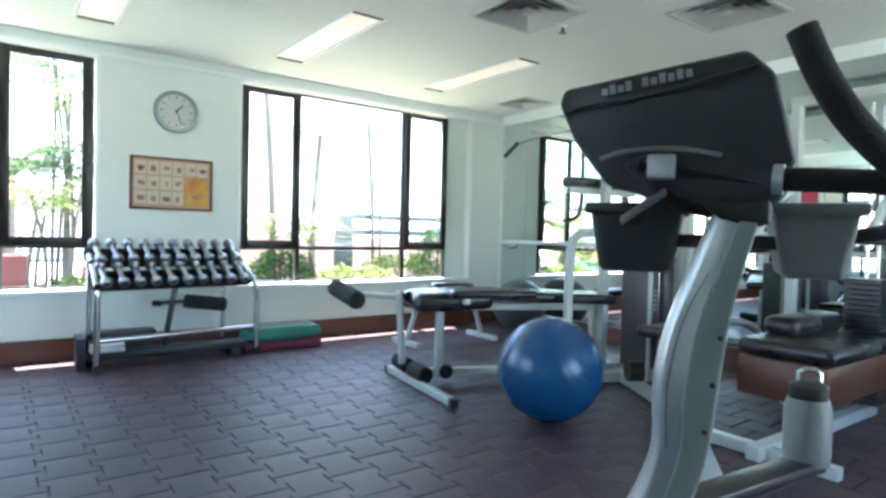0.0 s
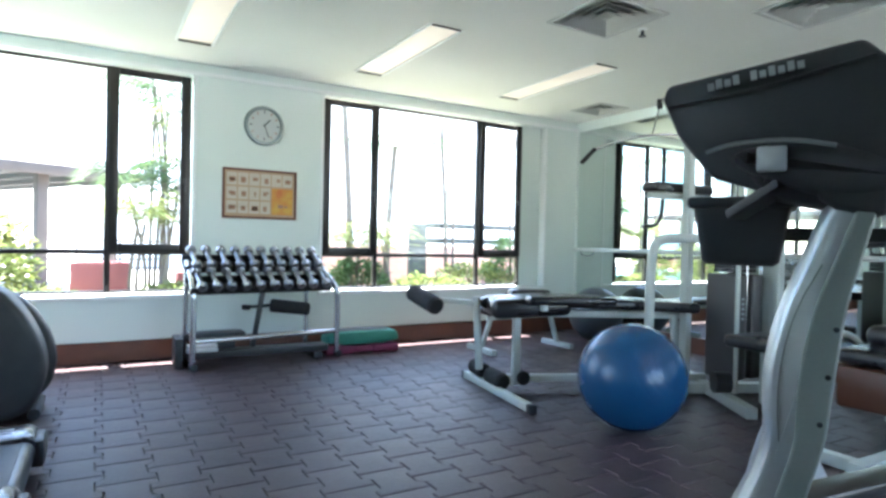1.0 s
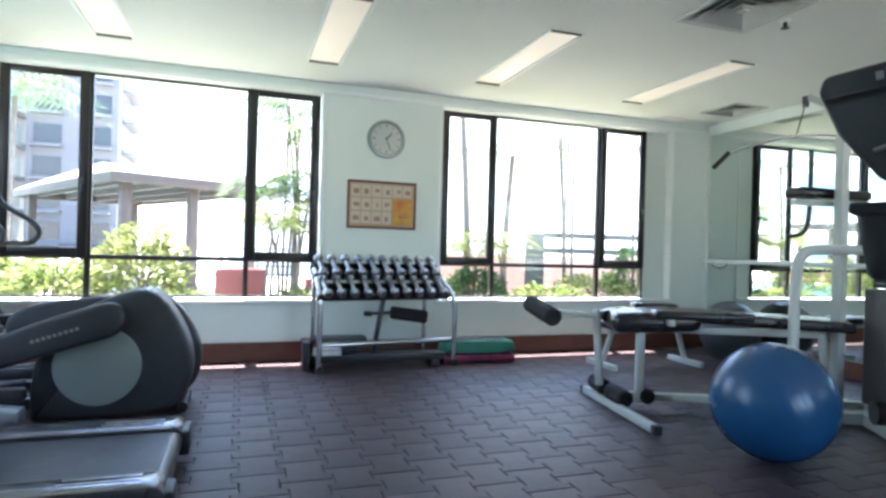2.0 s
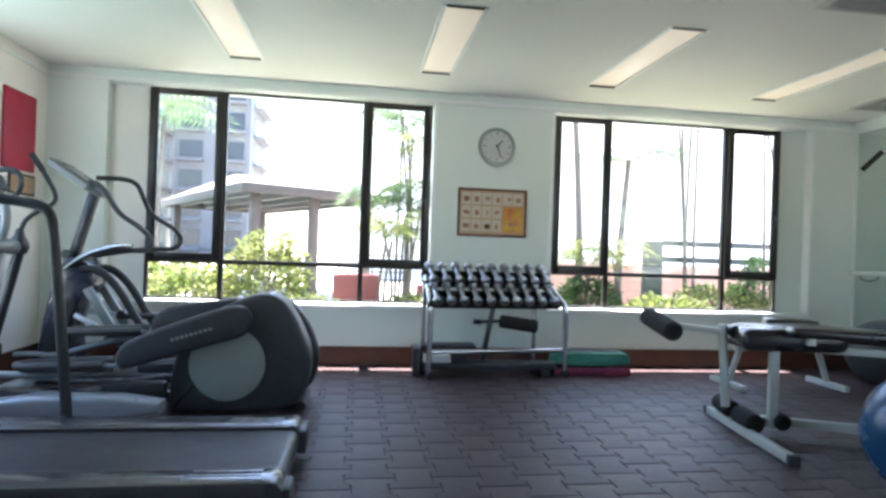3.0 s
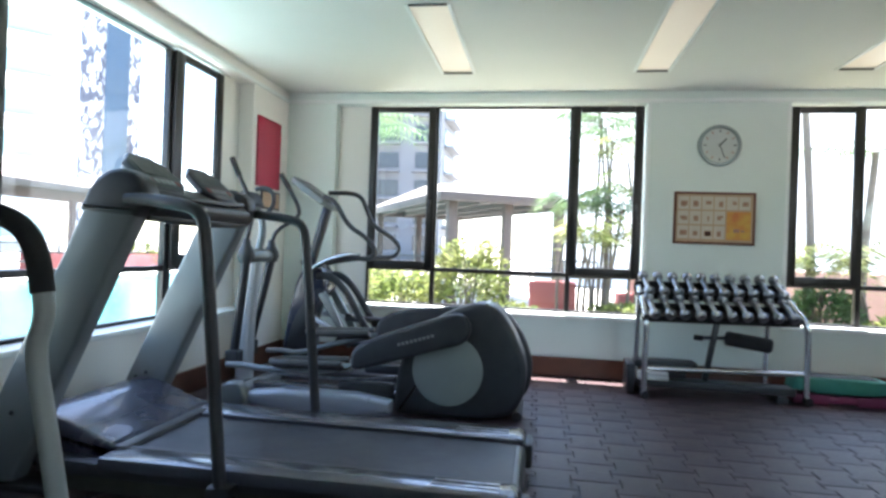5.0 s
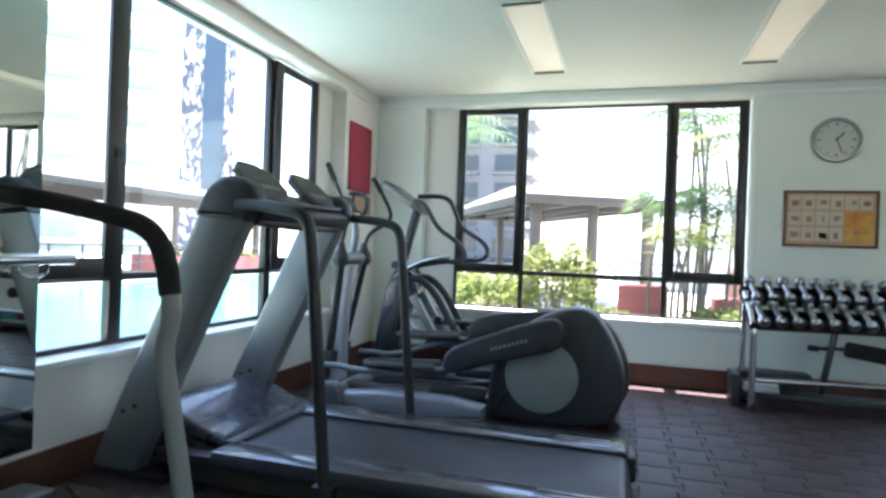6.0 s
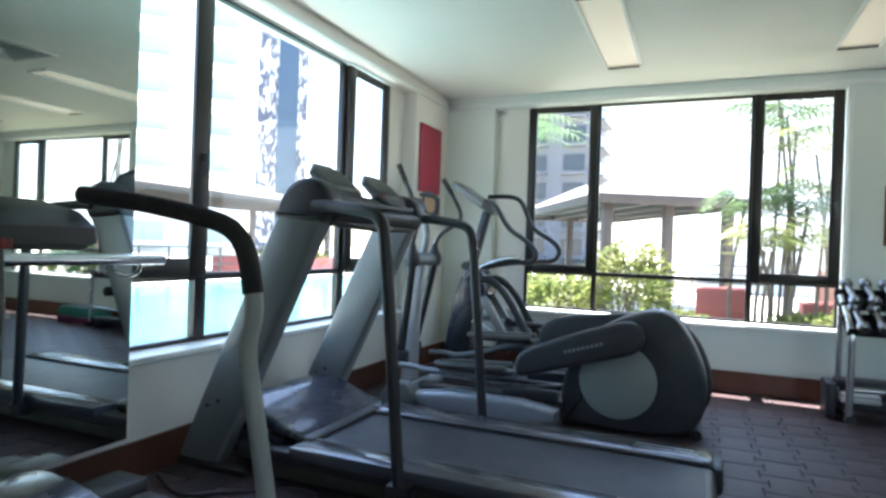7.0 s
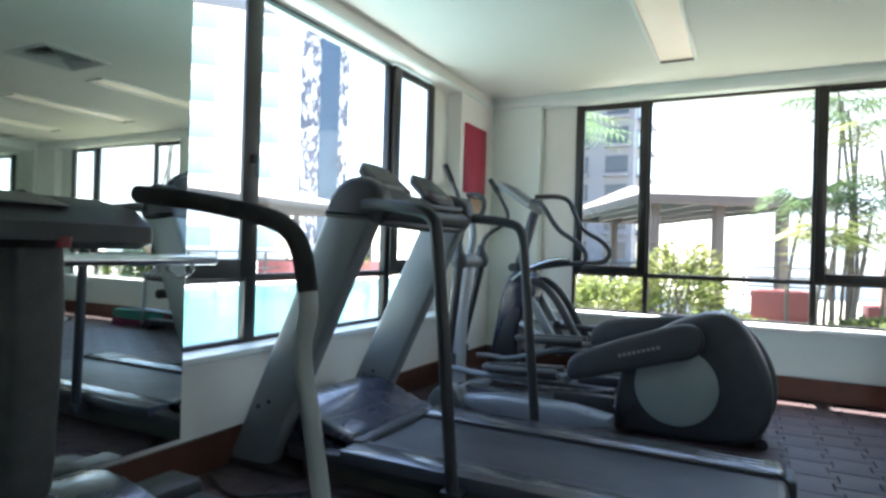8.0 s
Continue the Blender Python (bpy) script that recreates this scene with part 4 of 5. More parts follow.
def elliptical():
    t = thing("elliptical_trainer", (0, 0, 0), "dark grey elliptical trainer with a round drive housing and swinging arms", "elliptical trainer", fixed=True)
    ya, yb = 2.29, 2.80
    shell = smooth_line([(-1.87, 0.0), (-1.935, 0.0), (-1.935, 0.08), (-1.925, 0.30), (-1.85, 0.52), (-1.62, 0.69), (-1.32, 0.79), (-1.17, 0.61), (-1.065, 0.36), (-1.09, 0.14), (-1.21, 0.0)], 3)
    house = part("drive_housing", plate(shell, ya + 0.01, yb - 0.20, 0.045, 4), CHARCOAL, t, "big rounded charcoal housing")
    part("crest", tube([(-1.345, ya + 0.035, 0.742), (-1.355, yb - 0.22, 0.742)], 0.02, 10), GREY_PAINT, house, "pale worn edge")
    rim = smooth_line([(-1.60, 0.04), (-1.55, 0.58), (-1.33, 0.75), (-1.14, 0.60), (-1.03, 0.34), (-1.06, 0.12), (-1.20, 0.02)], 3)
    part("rear_shell", plate(rim, yb - 0.17, yb, 0.04, 4), BLACK, t, "second black shell half")
    part("rear_roller", tube([(-1.13, ya + 0.06, 0.035), (-1.13, yb - 0.06, 0.035)], 0.032, 12), BLACK, t)
    part("side_disc", lathe([(0, -0.008), (0.215, -0.008), (0.232, 0.0), (0.232, 0.02), (0, 0.02)], (-1.585, ya + 0.004, 0.315), 56, pose(0, 0, 0, 90, 0, 0) @ pose(0, 0, 0, 180, 0, 0)), GREEN_GREY, house, "plain grey round cover")
    for y, lift in ((ya - 0.045, 0.0), (yb + 0.06, -0.12)):
        arm = smooth_line([(-2.215, 0.28 - lift), (-2.215, 0.43 - lift), (-2.06, 0.515 - lift), (-1.60, 0.685), (-1.47, 0.695), (-1.42, 0.60), (-1.47, 0.50), (-1.62, 0.46), (-2.05, 0.325 - lift)], 2)
        a = part("link_cover", plate(arm, y - 0.045, y + 0.045, 0.028, 4), CHARCOAL, t, "long sloping link cover")
        if lift == 0:
            for k in range(9):
                part("printed_bar", box((-1.90 + 0.027 * k, y - 0.0475, 0.470 + 0.0085 * k), (-1.882 + 0.027 * k, y - 0.0445, 0.488 + 0.0085 * k)), BIN_GREY, a)
        part("pedal", box((-2.74, y - 0.075, 0.285 - lift), (-2.26, y + 0.075, 0.32 - lift), 0.015, pose(0, 0, 0)), BLACK, t, "long black foot plate")
        part("pedal_rim", tube([(-2.26, y - 0.085, 0.335 - lift), (-2.70, y - 0.085, 0.315 - lift), (-2.79, y, 0.31 - lift), (-2.70, y + 0.085, 0.315 - lift), (-2.26, y + 0.085, 0.335 - lift)], 0.022, 12, 2), DISPLAY_GREY, t, "worn grey rim of the foot plate")
        part("pedal_bar", tube([(-3.13, y + 0.06, 0.25), (-2.98, y + 0.05, 0.26), (-2.86, y + 0.02, 0.245), (-2.45, y, 0.26 - lift), (-2.20, y, 0.31 - lift)], 0.022, 12, 2), GREY_PAINT, t, "grey pedal tube")
        part("track", tube([(-2.74, y + 0.02, 0.225), (-2.20, y + 0.02, 0.215), (-1.93, y + 0.02, 0.255)], 0.010, 10, 1), RAIL_BRIGHT, t, "bright steel track")
        part("roller_block", box((-2.30, y - 0.03, 0.14), (-1.93, y + 0.06, 0.215), 0.02), BLACK, t)
        part("pivot", lathe([(0, -0.05), (0.022, -0.05), (0.022, 0.05), (0, 0.05)], (-2.20, y, 0.30 - lift), 14, pose(0, 0, 0, 90, 0, 0)), CHROME, t)
    part("base_rail", box((-3.12, 2.48, 0.03), (-1.90, 2.62, 0.10), 0.02), RAIL, t, "pale grey base beam")
    part("base_cover", plate(smooth_line([(-2.90, 0.02), (-1.91, 0.02), (-1.91, 0.165), (-2.86, 0.165)], 1), 2.08, 2.22, 0.035, 4), PALE_GREY, t, "pale grey base cover")
    part("stabiliser", tube([(-3.05, 2.10, 0.06), (-3.05, 2.95, 0.06)], 0.045, 14), PALE_GREY, t)
    part("stabiliser_cap", plate(smooth_line([(-3.10, 0.0), (-2.86, 0.0), (-2.85, 0.14), (-2.93, 0.215), (-3.08, 0.15)], 1), 2.03, 2.13, 0.02), GREY_PAINT, t, "grey end cap")
    part("mast", tube([(-3.15, 2.60, 0.05), (-3.145, 2.60, 0.60), (-3.10, 2.61, 1.00)], (0.066, 0.056), 20, 2), SILVER, t, "thick silver mast")
    part("mast_head", tube([(-3.10, 2.61, 0.98), (-3.055, 2.63, 1.16), (-3.09, 2.66, 1.30), (-3.13, 2.66, 1.36)], (0.030, 0.022), 14, 2), GREY_PAINT, t, "bent grey neck")
    for y, x, foot in ((2.40, -3.065, -3.13), (2.84, -3.085, -3.235)):
        s = -1 if y < 2.6 else 1
        part("swing_arm", tube([(foot, y, 0.30), (x, y, 0.97)], (0.030, 0.034), 14), DARK_STEEL, t, "dark lower swing arm")
        part("joint", lathe([(0, -0.055), (0.045, -0.05), (0.060, -0.01), (0.056, 0.03), (0.032, 0.075), (0.022, 0.12), (0, 0.122)], (x, y, 1.005), 18), CHARCOAL, t, "dark joint boot")
        part("foot_joint", box((foot - 0.05, y - 0.05, 0.22), (foot + 0.05, y + 0.05, 0.34), 0.02), CHARCOAL, t)
        run = [(x, y, 1.12), (x + 0.03, y, 1.25), (x + 0.04, y, 1.32), (x - 0.01, y - 0.005, 1.45), (x - 0.07, y - 0.01, 1.57)] if s < 0 else [(x, y, 1.10), (x + 0.04, y, 1.21), (x + 0.19, y + 0.01, 1.29), (x + 0.225, y + 0.01, 1.36), (x + 0.13, y, 1.53)]
        part("arm_bar", tube(run, 0.016, 12, 3), DARK_STEEL, t, "bent dark steel arm")
        tip = (x - 0.133, y, 1.695) if s < 0 else (x + 0.057, y, 1.64)
        part("foam_grip", tube([run[-1], tip], 0.020, 12), FOAM, t)
    part("crosshead", tube([(-3.10, 2.44, 1.00), (-3.06, 2.61, 1.01), (-3.10, 2.80, 1.00)], 0.050, 16, 2), GREY_PAINT, t, "grey cross tube")
    part("console", box((-0.03, -0.12, -0.06), (0.03, 0.12, 0.06), 0.02, pose(-3.17, 2.66, 1.42, 0, -25, 0), 3), CHARCOAL, t)
    part("fixed_handle", tube([(-3.14, 2.66, 1.50), (-3.05, 2.66, 1.515), (-2.985, 2.65, 1.46), (-2.995, 2.65, 1.36), (-3.08, 2.65, 1.29)], 0.017, 12, 2), BLACK, t, "black hoop handle")


elliptical()


def stair_climber():
    t = thing("stair_climber", (0, 0, 0), "grey stair climber with looped black handrails and a tilted display", "stair climber", fixed=True)
    ym = 3.36
    body = smooth_line([(-3.17, 0.06), (-2.88, 0.06), (-2.93, 0.42), (-2.84, 0.64), (-2.76, 0.72), (-2.80, 0.90), (-2.93, 0.95), (-3.02, 0.86), (-3.10, 0.55)], 2)
    part("body", plate(body, ym - 0.13, ym + 0.15, 0.03, 3), HOOD, t, "dark blue-grey curved body")
    part("side_cover", plate(smooth_line([(-3.13, 0.10), (-2.90, 0.10), (-2.95, 0.40), (-2.87, 0.62), (-2.96, 0.62), (-3.06, 0.45)], 2), ym - 0.138, ym - 0.128, 0.004), BLACK, t, "black side cover")
    part("base", box((-3.20, ym - 0.20, 0.0), (-2.10, ym + 0.22, 0.06), 0.02), BLACK, t)
    part("mast", bar((-2.97, ym, 0.90), (-2.83, ym, 1.42), 0.06, 0.07), DARK_STEEL, t)
    part("clamp", tube([(-2.985, ym - 0.09, 0.95), (-2.985, ym + 0.09, 0.95)], 0.035, 14), CHARCOAL, t)
    m = pose(-2.93, ym, 1.53, 0, 33, 0)
    con = part("console", plate(smooth_line([(-0.25, -0.10), (-0.16, -0.17), (0.22, -0.17), (0.22, 0.17), (-0.16, 0.17), (-0.25, 0.10)], 1), -0.028, 0.024, 0.012), BIN_GREY, t, "flat tilted display head")
    con.data.transform(m @ pose(0, 0, 0, 90, 0, 0))
    part("screen", box((-0.12, -0.12, 0.029), (0.10, 0.12, 0.031), 0, m), SCREEN, con, "dull display window")
    part("bezel", box((-0.17, -0.145, 0.027), (0.17, 0.145, 0.0288), 0, m), CHARCOAL, con, "dark display surround")
    near = [(-2.80, 3.20, 1.50), (-2.70, 3.16, 1.475), (-2.575, 3.15, 1.265), (-2.43, 3.15, 1.185), (-2.325, 3.15, 1.08), (-2.37, 3.15, 0.985), (-2.56, 3.15, 1.02), (-2.78, 3.16, 0.965), (-2.94, 3.24, 0.86)]
    far = [(-2.88, 3.50, 1.56), (-2.70, 3.58, 1.575), (-2.60, 3.60, 1.54), (-2.55, 3.60, 1.42), (-2.49, 3.60, 1.285), (-2.30, 3.60, 1.185), (-2.235, 3.60, 1.09), (-2.30, 3.60, 1.005), (-2.47, 3.60, 1.01), (-2.83, 3.58, 0.96), (-2.95, 3.48, 0.90)]
    for run in (near, far):
        part("handrail", tube(run, 0.020, 12, 3), BLACK, t, "looped black handrail")
    part("silver_bow", tube([(-2.96, 3.225, 0.845), (-2.80, 3.135, 0.955), (-2.57, 3.125, 1.035), (-2.46, 3.125, 1.03)], 0.017, 10, 2), CHROME, t, "bright metal bow")
    for y in (3.24, 3.50):
        part("strut", tube([(-2.86, y, 0.84), (-2.74, y, 0.85), (-2.60, y, 0.73), (-2.46, y, 0.49), (-2.36, y, 0.34)], 0.030, 12, 2), BLACK, t, "curved black strut")
        part("leg", bar((-2.80, y - 0.02, 0.70), (-2.53, y - 0.02, 0.27), 0.045, 0.06), GREY_PAINT, t, "slanting grey leg")
    for y, z in ((3.22, 0.30), (3.46, 0.47)):
        part("step_arm", bar((-2.88, y, 0.50), (-2.52, y, z), 0.035, 0.035), SILVER, t)
        part("pedal", box((-2.60, y - 0.07, z - 0.02), (-2.10, y + 0.07, z + 0.025), 0.015, pose(0, 0, 0)), BLACK, t, "ribbed black step pedal")
        part("toe_cup", roller((-2.62, y - 0.07, z + 0.015), (-2.62, y + 0.07, z + 0.015), 0.035), BLACK, t)


stair_climber()


def walking_machine():
    t = thing("treadmill", (0, 0, 0), "treadmill with a grey central column, dark console and black handrails", "treadmill")
    part("column", plate(smooth_line([(-3.20, 0.10), (-2.96, 0.10), (-2.89, 1.12), (-3.06, 1.14)], 1), -0.40, -0.26, 0.03), DISPLAY_GREY, t, "broad grey column")
    m = pose(-3.0, -0.46, 1.135, 0, 12, 0)
    con = part("console", plate(smooth_line([(-0.16, -0.05), (0.12, -0.065), (0.18, -0.03), (0.165, 0.02), (0.07, 0.055), (-0.14, 0.05)], 0), -0.44, 0.42, 0.018, 3), CHARCOAL, t, "wide dark console")
    con.data.transform(m)
    part("display", box((-0.10, -0.18, 0.056), (0.10, 0.18, 0.059), 0, m), SCREEN, con)
    part("red_key", lathe([(0, -0.03), (0.02, -0.03), (0.02, 0), (0, 0)], (-2.84, -0.32, 1.08), 12), RED_DULL, con)
    for y in (0.0, -0.92):
        part("handrail", tube([(-2.98, y, 1.235), (-2.73, y, 1.212), (-2.38, y, 1.158), (-2.29, y, 1.12), (-2.245, y, 1.05), (-2.225, y, 0.945)], 0.030, 14, 3), FOAM, t, "black foam handrail")
        part("post", tube([(-2.225, y, 0.955), (-2.215, y, 0.88), (-2.245, y, 0.79), (-2.205, y, 0.62), (-2.155, y, 0.39), (-2.10, y, 0.10)], 0.026, 14, 2), BEIGE_TUBE, t, "pale bent post")
    hood = smooth_line([(-3.20, 0.03), (-2.62, 0.03), (-2.60, 0.20), (-2.80, 0.30), (-3.10, 0.32), (-3.22, 0.20)], 2)
    part("motor_cover", plate(hood, -0.64, -0.04, 0.04, 3), HOOD, t, "glossy blue-grey hood")
    part("front_block", box((-3.22, 0.02, 0.0), (-3.03, 0.36, 0.15), 0.03), BLACK, t)
    part("front_block", box((-3.01, 0.04, 0.0), (-2.84, 0.32, 0.12), 0.03), BLACK, t)
    part("deck", box((-2.70, -0.68, 0.04), (-1.45, 0.02, 0.13), 0.012), BLACK, t)
    part("belt", box((-2.62, -0.58, 0.12), (-1.50, -0.08, 0.138), 0.006), BELT, t)


walking_machine()


def power_cord():
    t = thing("power_cord", (0, 0, 0), "thin black power cord lying on the floor by the wall", "cable")
    part("cord", tube([(-3.30, 0.62, 0.012), (-3.05, 0.50, 0.010), (-2.95, 0.60, 0.010), (-2.80, 0.72, 0.010), (-2.72, 0.95, 0.010), (-2.70, 1.06, 0.06)], 0.008, 8, 3), BLACK, t)


power_cord()


# ---- cross trainer at the start of the walk ----
def cross_trainer():
    t = thing("cross_trainer", (-0.651, -1.492, -0.060), "cross trainer with a dark console, silver column and foam handles", "cross trainer", turn=-59.0)
    near = [(-0.182, 0.850, 1.330), (-0.178, 0.860, 1.352), (0.054, 0.805, 1.373), (0.085, 0.800, 1.340), (0.112, 0.815, 1.235), (0.085, 0.83, 1.205), (-0.03, 0.84, 1.185), (-0.115, 0.855, 1.215), (-0.160, 0.855, 1.275)]
    far = [(-0.150, 1.00, 1.325), (-0.140, 1.00, 1.342), (0.082, 0.955, 1.353), (0.108, 0.955, 1.327), (0.122, 0.965, 1.245), (0.095, 0.97, 1.220), (0.01, 0.98, 1.205), (-0.085, 1.00, 1.225), (-0.130, 1.00, 1.275)]
    bm = bmesh.new()
    a, b = [bm.verts.new(p) for p in near], [bm.verts.new(p) for p in far]
    bm.faces.new(a)
    bm.faces.new(b[::-1])
    for k in range(9):
        bm.faces.new((a[k], b[k], b[(k + 1) % 9], a[(k + 1) % 9]))
    bmesh.ops.recalc_face_normals(bm, faces=bm.faces[:])
    bmesh.ops.bevel(bm, geom=bm.edges[:], offset=0.009, segments=3, affect="EDGES", profile=0.5)
    con = part("console", bm, CHARCOAL, t, "wide charcoal console seen from its back")
    part("seam", tube([(-0.172, 0.848, 1.318), (-0.06, 0.824, 1.326), (0.03, 0.8055, 1.342), (0.066, 0.8015, 1.349)], 0.0024, 6, 1), BLACK, con)
    for k in range(11):
        if k != 4:
            x = -0.118 + 0.0105 * k
            m = pose(x, 0.845 - (x + 0.178) * 0.215, 1.332 + (x + 0.118) * 0.11, -4, -7, 0)
            part("badge_bar", box((0, -0.002, 0), (0.0075, 0.003, 0.009 + 0.003 * (k % 2)), 0, m), LABEL, con, "silver badge stroke")
    part("knob", lathe([(0.020, 0), (0.020, 0.012), (0.015, 0.017), (0, 0.018)], sides=18, m=pose(-0.125, 0.90, 1.346)), BLACK, con)
    # the highlight along the lower console edge, laid on as a paler tube
    part("lip_highlight", tube([(-0.118, 0.832, 1.248), (-0.085, 0.822, 1.257), (-0.02, 0.815, 1.258), (0.03, 0.812, 1.246)], 0.0030, 8, 2), BIN_GREY, con, "highlight of the moulded lip as a paler tube")
    part("knuckle", plate(smooth_line([(-0.105, 1.245), (0.0, 1.262), (0.085, 1.24), (0.112, 1.21), (0.09, 1.182), (0.03, 1.178), (-0.045, 1.205)], 2), 0.818, 0.95, 0.02), CHARCOAL, con, "moulded neck under the console")
    part("underside", plate(smooth_line([(-0.075, 1.23), (0.10, 1.23), (0.09, 1.185), (0.06, 1.172), (0.02, 1.172), (-0.05, 1.19)], 2), 0.83, 0.95, 0.02), BLACK, t, "black bracket under the console")
    part("clip", box((-0.056, 0.808, 1.217), (-0.022, 0.822, 1.249), 0.003, pose(0, 0, 0)), SILVER, t, "small silver clip plate")
    part("brace", bar((-0.02, 0.835, 1.205), (-0.085, 0.90, 1.165), 0.035, 0.015), CHARCOAL, t)
    part("brace", plate(smooth_line([(0.0, 1.21), (0.085, 1.21), (0.092, 1.165), (0.07, 1.158), (0.02, 1.172)], 1), 0.822, 0.94, 0.01), BLACK, t)
    line = smooth_line([(0.030, 1.20), (0.084, 1.20), (0.061, 1.105), (0.047, 1.046), (0.040, 0.978), (0.034, 0.927), (0.030, 0.876), (0.012, 0.808), (-0.003, 0.74), (-0.02, 0.60), (-0.03, 0.2), (-0.14, 0.2), (-0.12, 0.60), (-0.088, 0.74), (-0.057, 0.808), (-0.040, 0.870), (-0.044, 0.927), (-0.042, 0.978), (-0.026, 1.046), (-0.003, 1.105)], 2)
    col = part("column", plate(line, 0.83, 0.915, 0.020, 4), SILVER, t, "curved silver column")
    cover = smooth_line([(0.060, 1.19), (0.0805, 1.19), (0.0605, 1.105), (0.0465, 1.046), (0.0395, 0.978), (0.0335, 0.927), (0.0295, 0.876), (0.0115, 0.808), (-0.0035, 0.745), (-0.038, 0.745), (-0.022, 0.808), (-0.004, 0.87), (-0.004, 0.927), (0.0, 0.978), (0.012, 1.046), (0.032, 1.105)], 2)
    part("side_cover", plate(cover, 0.824, 0.86, 0.004), GREEN_GREY, col, "green-grey side cover")
    part("seam", tube([(0.020, 0.8285, 1.10), (-0.006, 0.8285, 1.046), (-0.022, 0.8285, 0.978), (-0.025, 0.8285, 0.92), (-0.022, 0.8285, 0.87)], 0.0010, 6, 1), GREY_PAINT, col)
    for z in (1.02, 0.96, 0.90):
        part("screw", lathe([(0, 0.002), (0.0035, 0.0015), (0.0035, 0), (0, 0)], (0.022 + (z - 0.9) * 0.12, 0.8235, z), 10, pose(0, 0, 0, 90, 0, 0)), DARK_STEEL, col)
    for x0, x1, mat, lab in ((-0.148, -0.012, CHARCOAL, "charcoal side bin"), (0.098, 0.205, BIN_GREY, "grey side bin")):
        prof = smooth_line([(x0 + 0.016, 1.098), (x0 + 0.024, 1.092), (x1 - 0.024, 1.092), (x1 - 0.016, 1.098), (x1, 1.19), (x0, 1.19)], 0)
        b = part("bin", plate(prof, 0.93, 1.05, 0.012), mat, t, lab)
        part("bin_rim", box((x0 - 0.006, 0.922, 1.178), (x1 + 0.006, 1.058, 1.195), 0.006), mat, b)
    part("bin_bar", bar((-0.10, 0.97, 1.14), (0.16, 0.97, 1.14), 0.03, 0.02), BLACK, t)
    part("handle", tube([(0.098, 0.72, 1.362), (0.116, 0.72, 1.315), (0.145, 0.72, 1.262), (0.20, 0.74, 1.21), (0.26, 0.80, 1.195)], 0.0155, 16, 3), FOAM, t, "black foam grip")
    part("handle", tube([(0.085, 0.78, 1.213), (0.14, 0.77, 1.210), (0.22, 0.77, 1.205), (0.30, 0.80, 1.195)], 0.0135, 16, 2), FOAM, t, "black foam grip")
    part("handle_cap", lathe([(0, -0.004), (0.017, -0.003), (0.017, 0.008), (0, 0.008)], sides=16, m=along((0.086, 0.78, 1.213), (0.14, 0.77, 1.210))), SILVER, t)
    part("handle_stem", tube([(0.28, 0.80, 1.19), (0.29, 0.98, 1.17), (0.22, 1.09, 1.15), (0.06, 1.08, 1.13), (0.035, 0.90, 1.11)], 0.011, 12, 2), DARK_STEEL, t)
    holder = part("bottle", lathe([(0, 0.782), (0.034, 0.785), (0.036, 0.80), (0.036, 0.875), (0.031, 0.892), (0.0, 0.895)], (0.185, 1.16, -0.01), 24), BIN_GREY, t, "grey bottle in its holder")
    part("lid", lathe([(0.028, 0.905), (0.030, 0.93), (0.018, 0.936), (0, 0.936)], (0.185, 1.16, -0.026), 20), BLACK, holder)
    part("loop", tube([(0.17, 1.16, 0.905), (0.17, 1.16, 0.93), (0.2, 1.16, 0.93), (0.2, 1.16, 0.905)], 0.005, 8, 1), CHROME, holder)
    part("holder_arm", bar((0.0, 0.90, 0.772), (0.195, 1.17, 0.772), 0.05, 0.02), DARK_STEEL, t)
    part("housing", plate(smooth_line([(-0.14, 0.12), (0.16, 0.12), (0.14, 0.48), (0.05, 0.68), (-0.01, 0.80), (-0.055, 0.75), (-0.11, 0.5)], 2), 0.80, 1.5, 0.05, 3), SILVER, t, "silver pedal housing")
    part("foot_tube", tube([(-0.30, 0.90, 0.113), (0.30, 0.90, 0.113)], 0.035, 14), DARK_STEEL, t)
    part("foot_tube", tube([(-0.30, 1.46, 0.113), (0.30, 1.46, 0.113)], 0.035, 14), DARK_STEEL, t)


cross_trainer()


# ---- outdoors ----
structure("ground", join(box((-300, NORTH + OUT, -0.5), (300, 400, -0.12)), box((-300, -300, -0.5), (WEST - OUT, NORTH + OUT, -0.12)), box((EAST + OUT, -300, -0.5), (300, NORTH + OUT, -0.12)),
                         box((WEST - OUT, -300, -0.5), (EAST + OUT, SOUTH - OUT, -0.12))), PAVING, "pale paved ground round the building")
structure("pool_water", box((-13.4, -14, -0.115), (-4.7, 19.5, -0.06)), WATER, "bright turquoise swimming pool water")
structure("pool_edge", join(box((-4.7, -14, -0.12), (-3.95, 19.5, 0.0), 0.02), box((-13.9, -14, -0.12), (-13.4, 19.5, 0.0), 0.02), box((-13.4, 19.5, -0.12), (-4.7, 20, 0.0), 0.02)), RENDER_WHITE, "white pool coping")
structure("garden_bed", box((-3.2, 4.6, -0.12), (9, 9.5, -0.02), 0.02), SOIL, "planted garden bed")


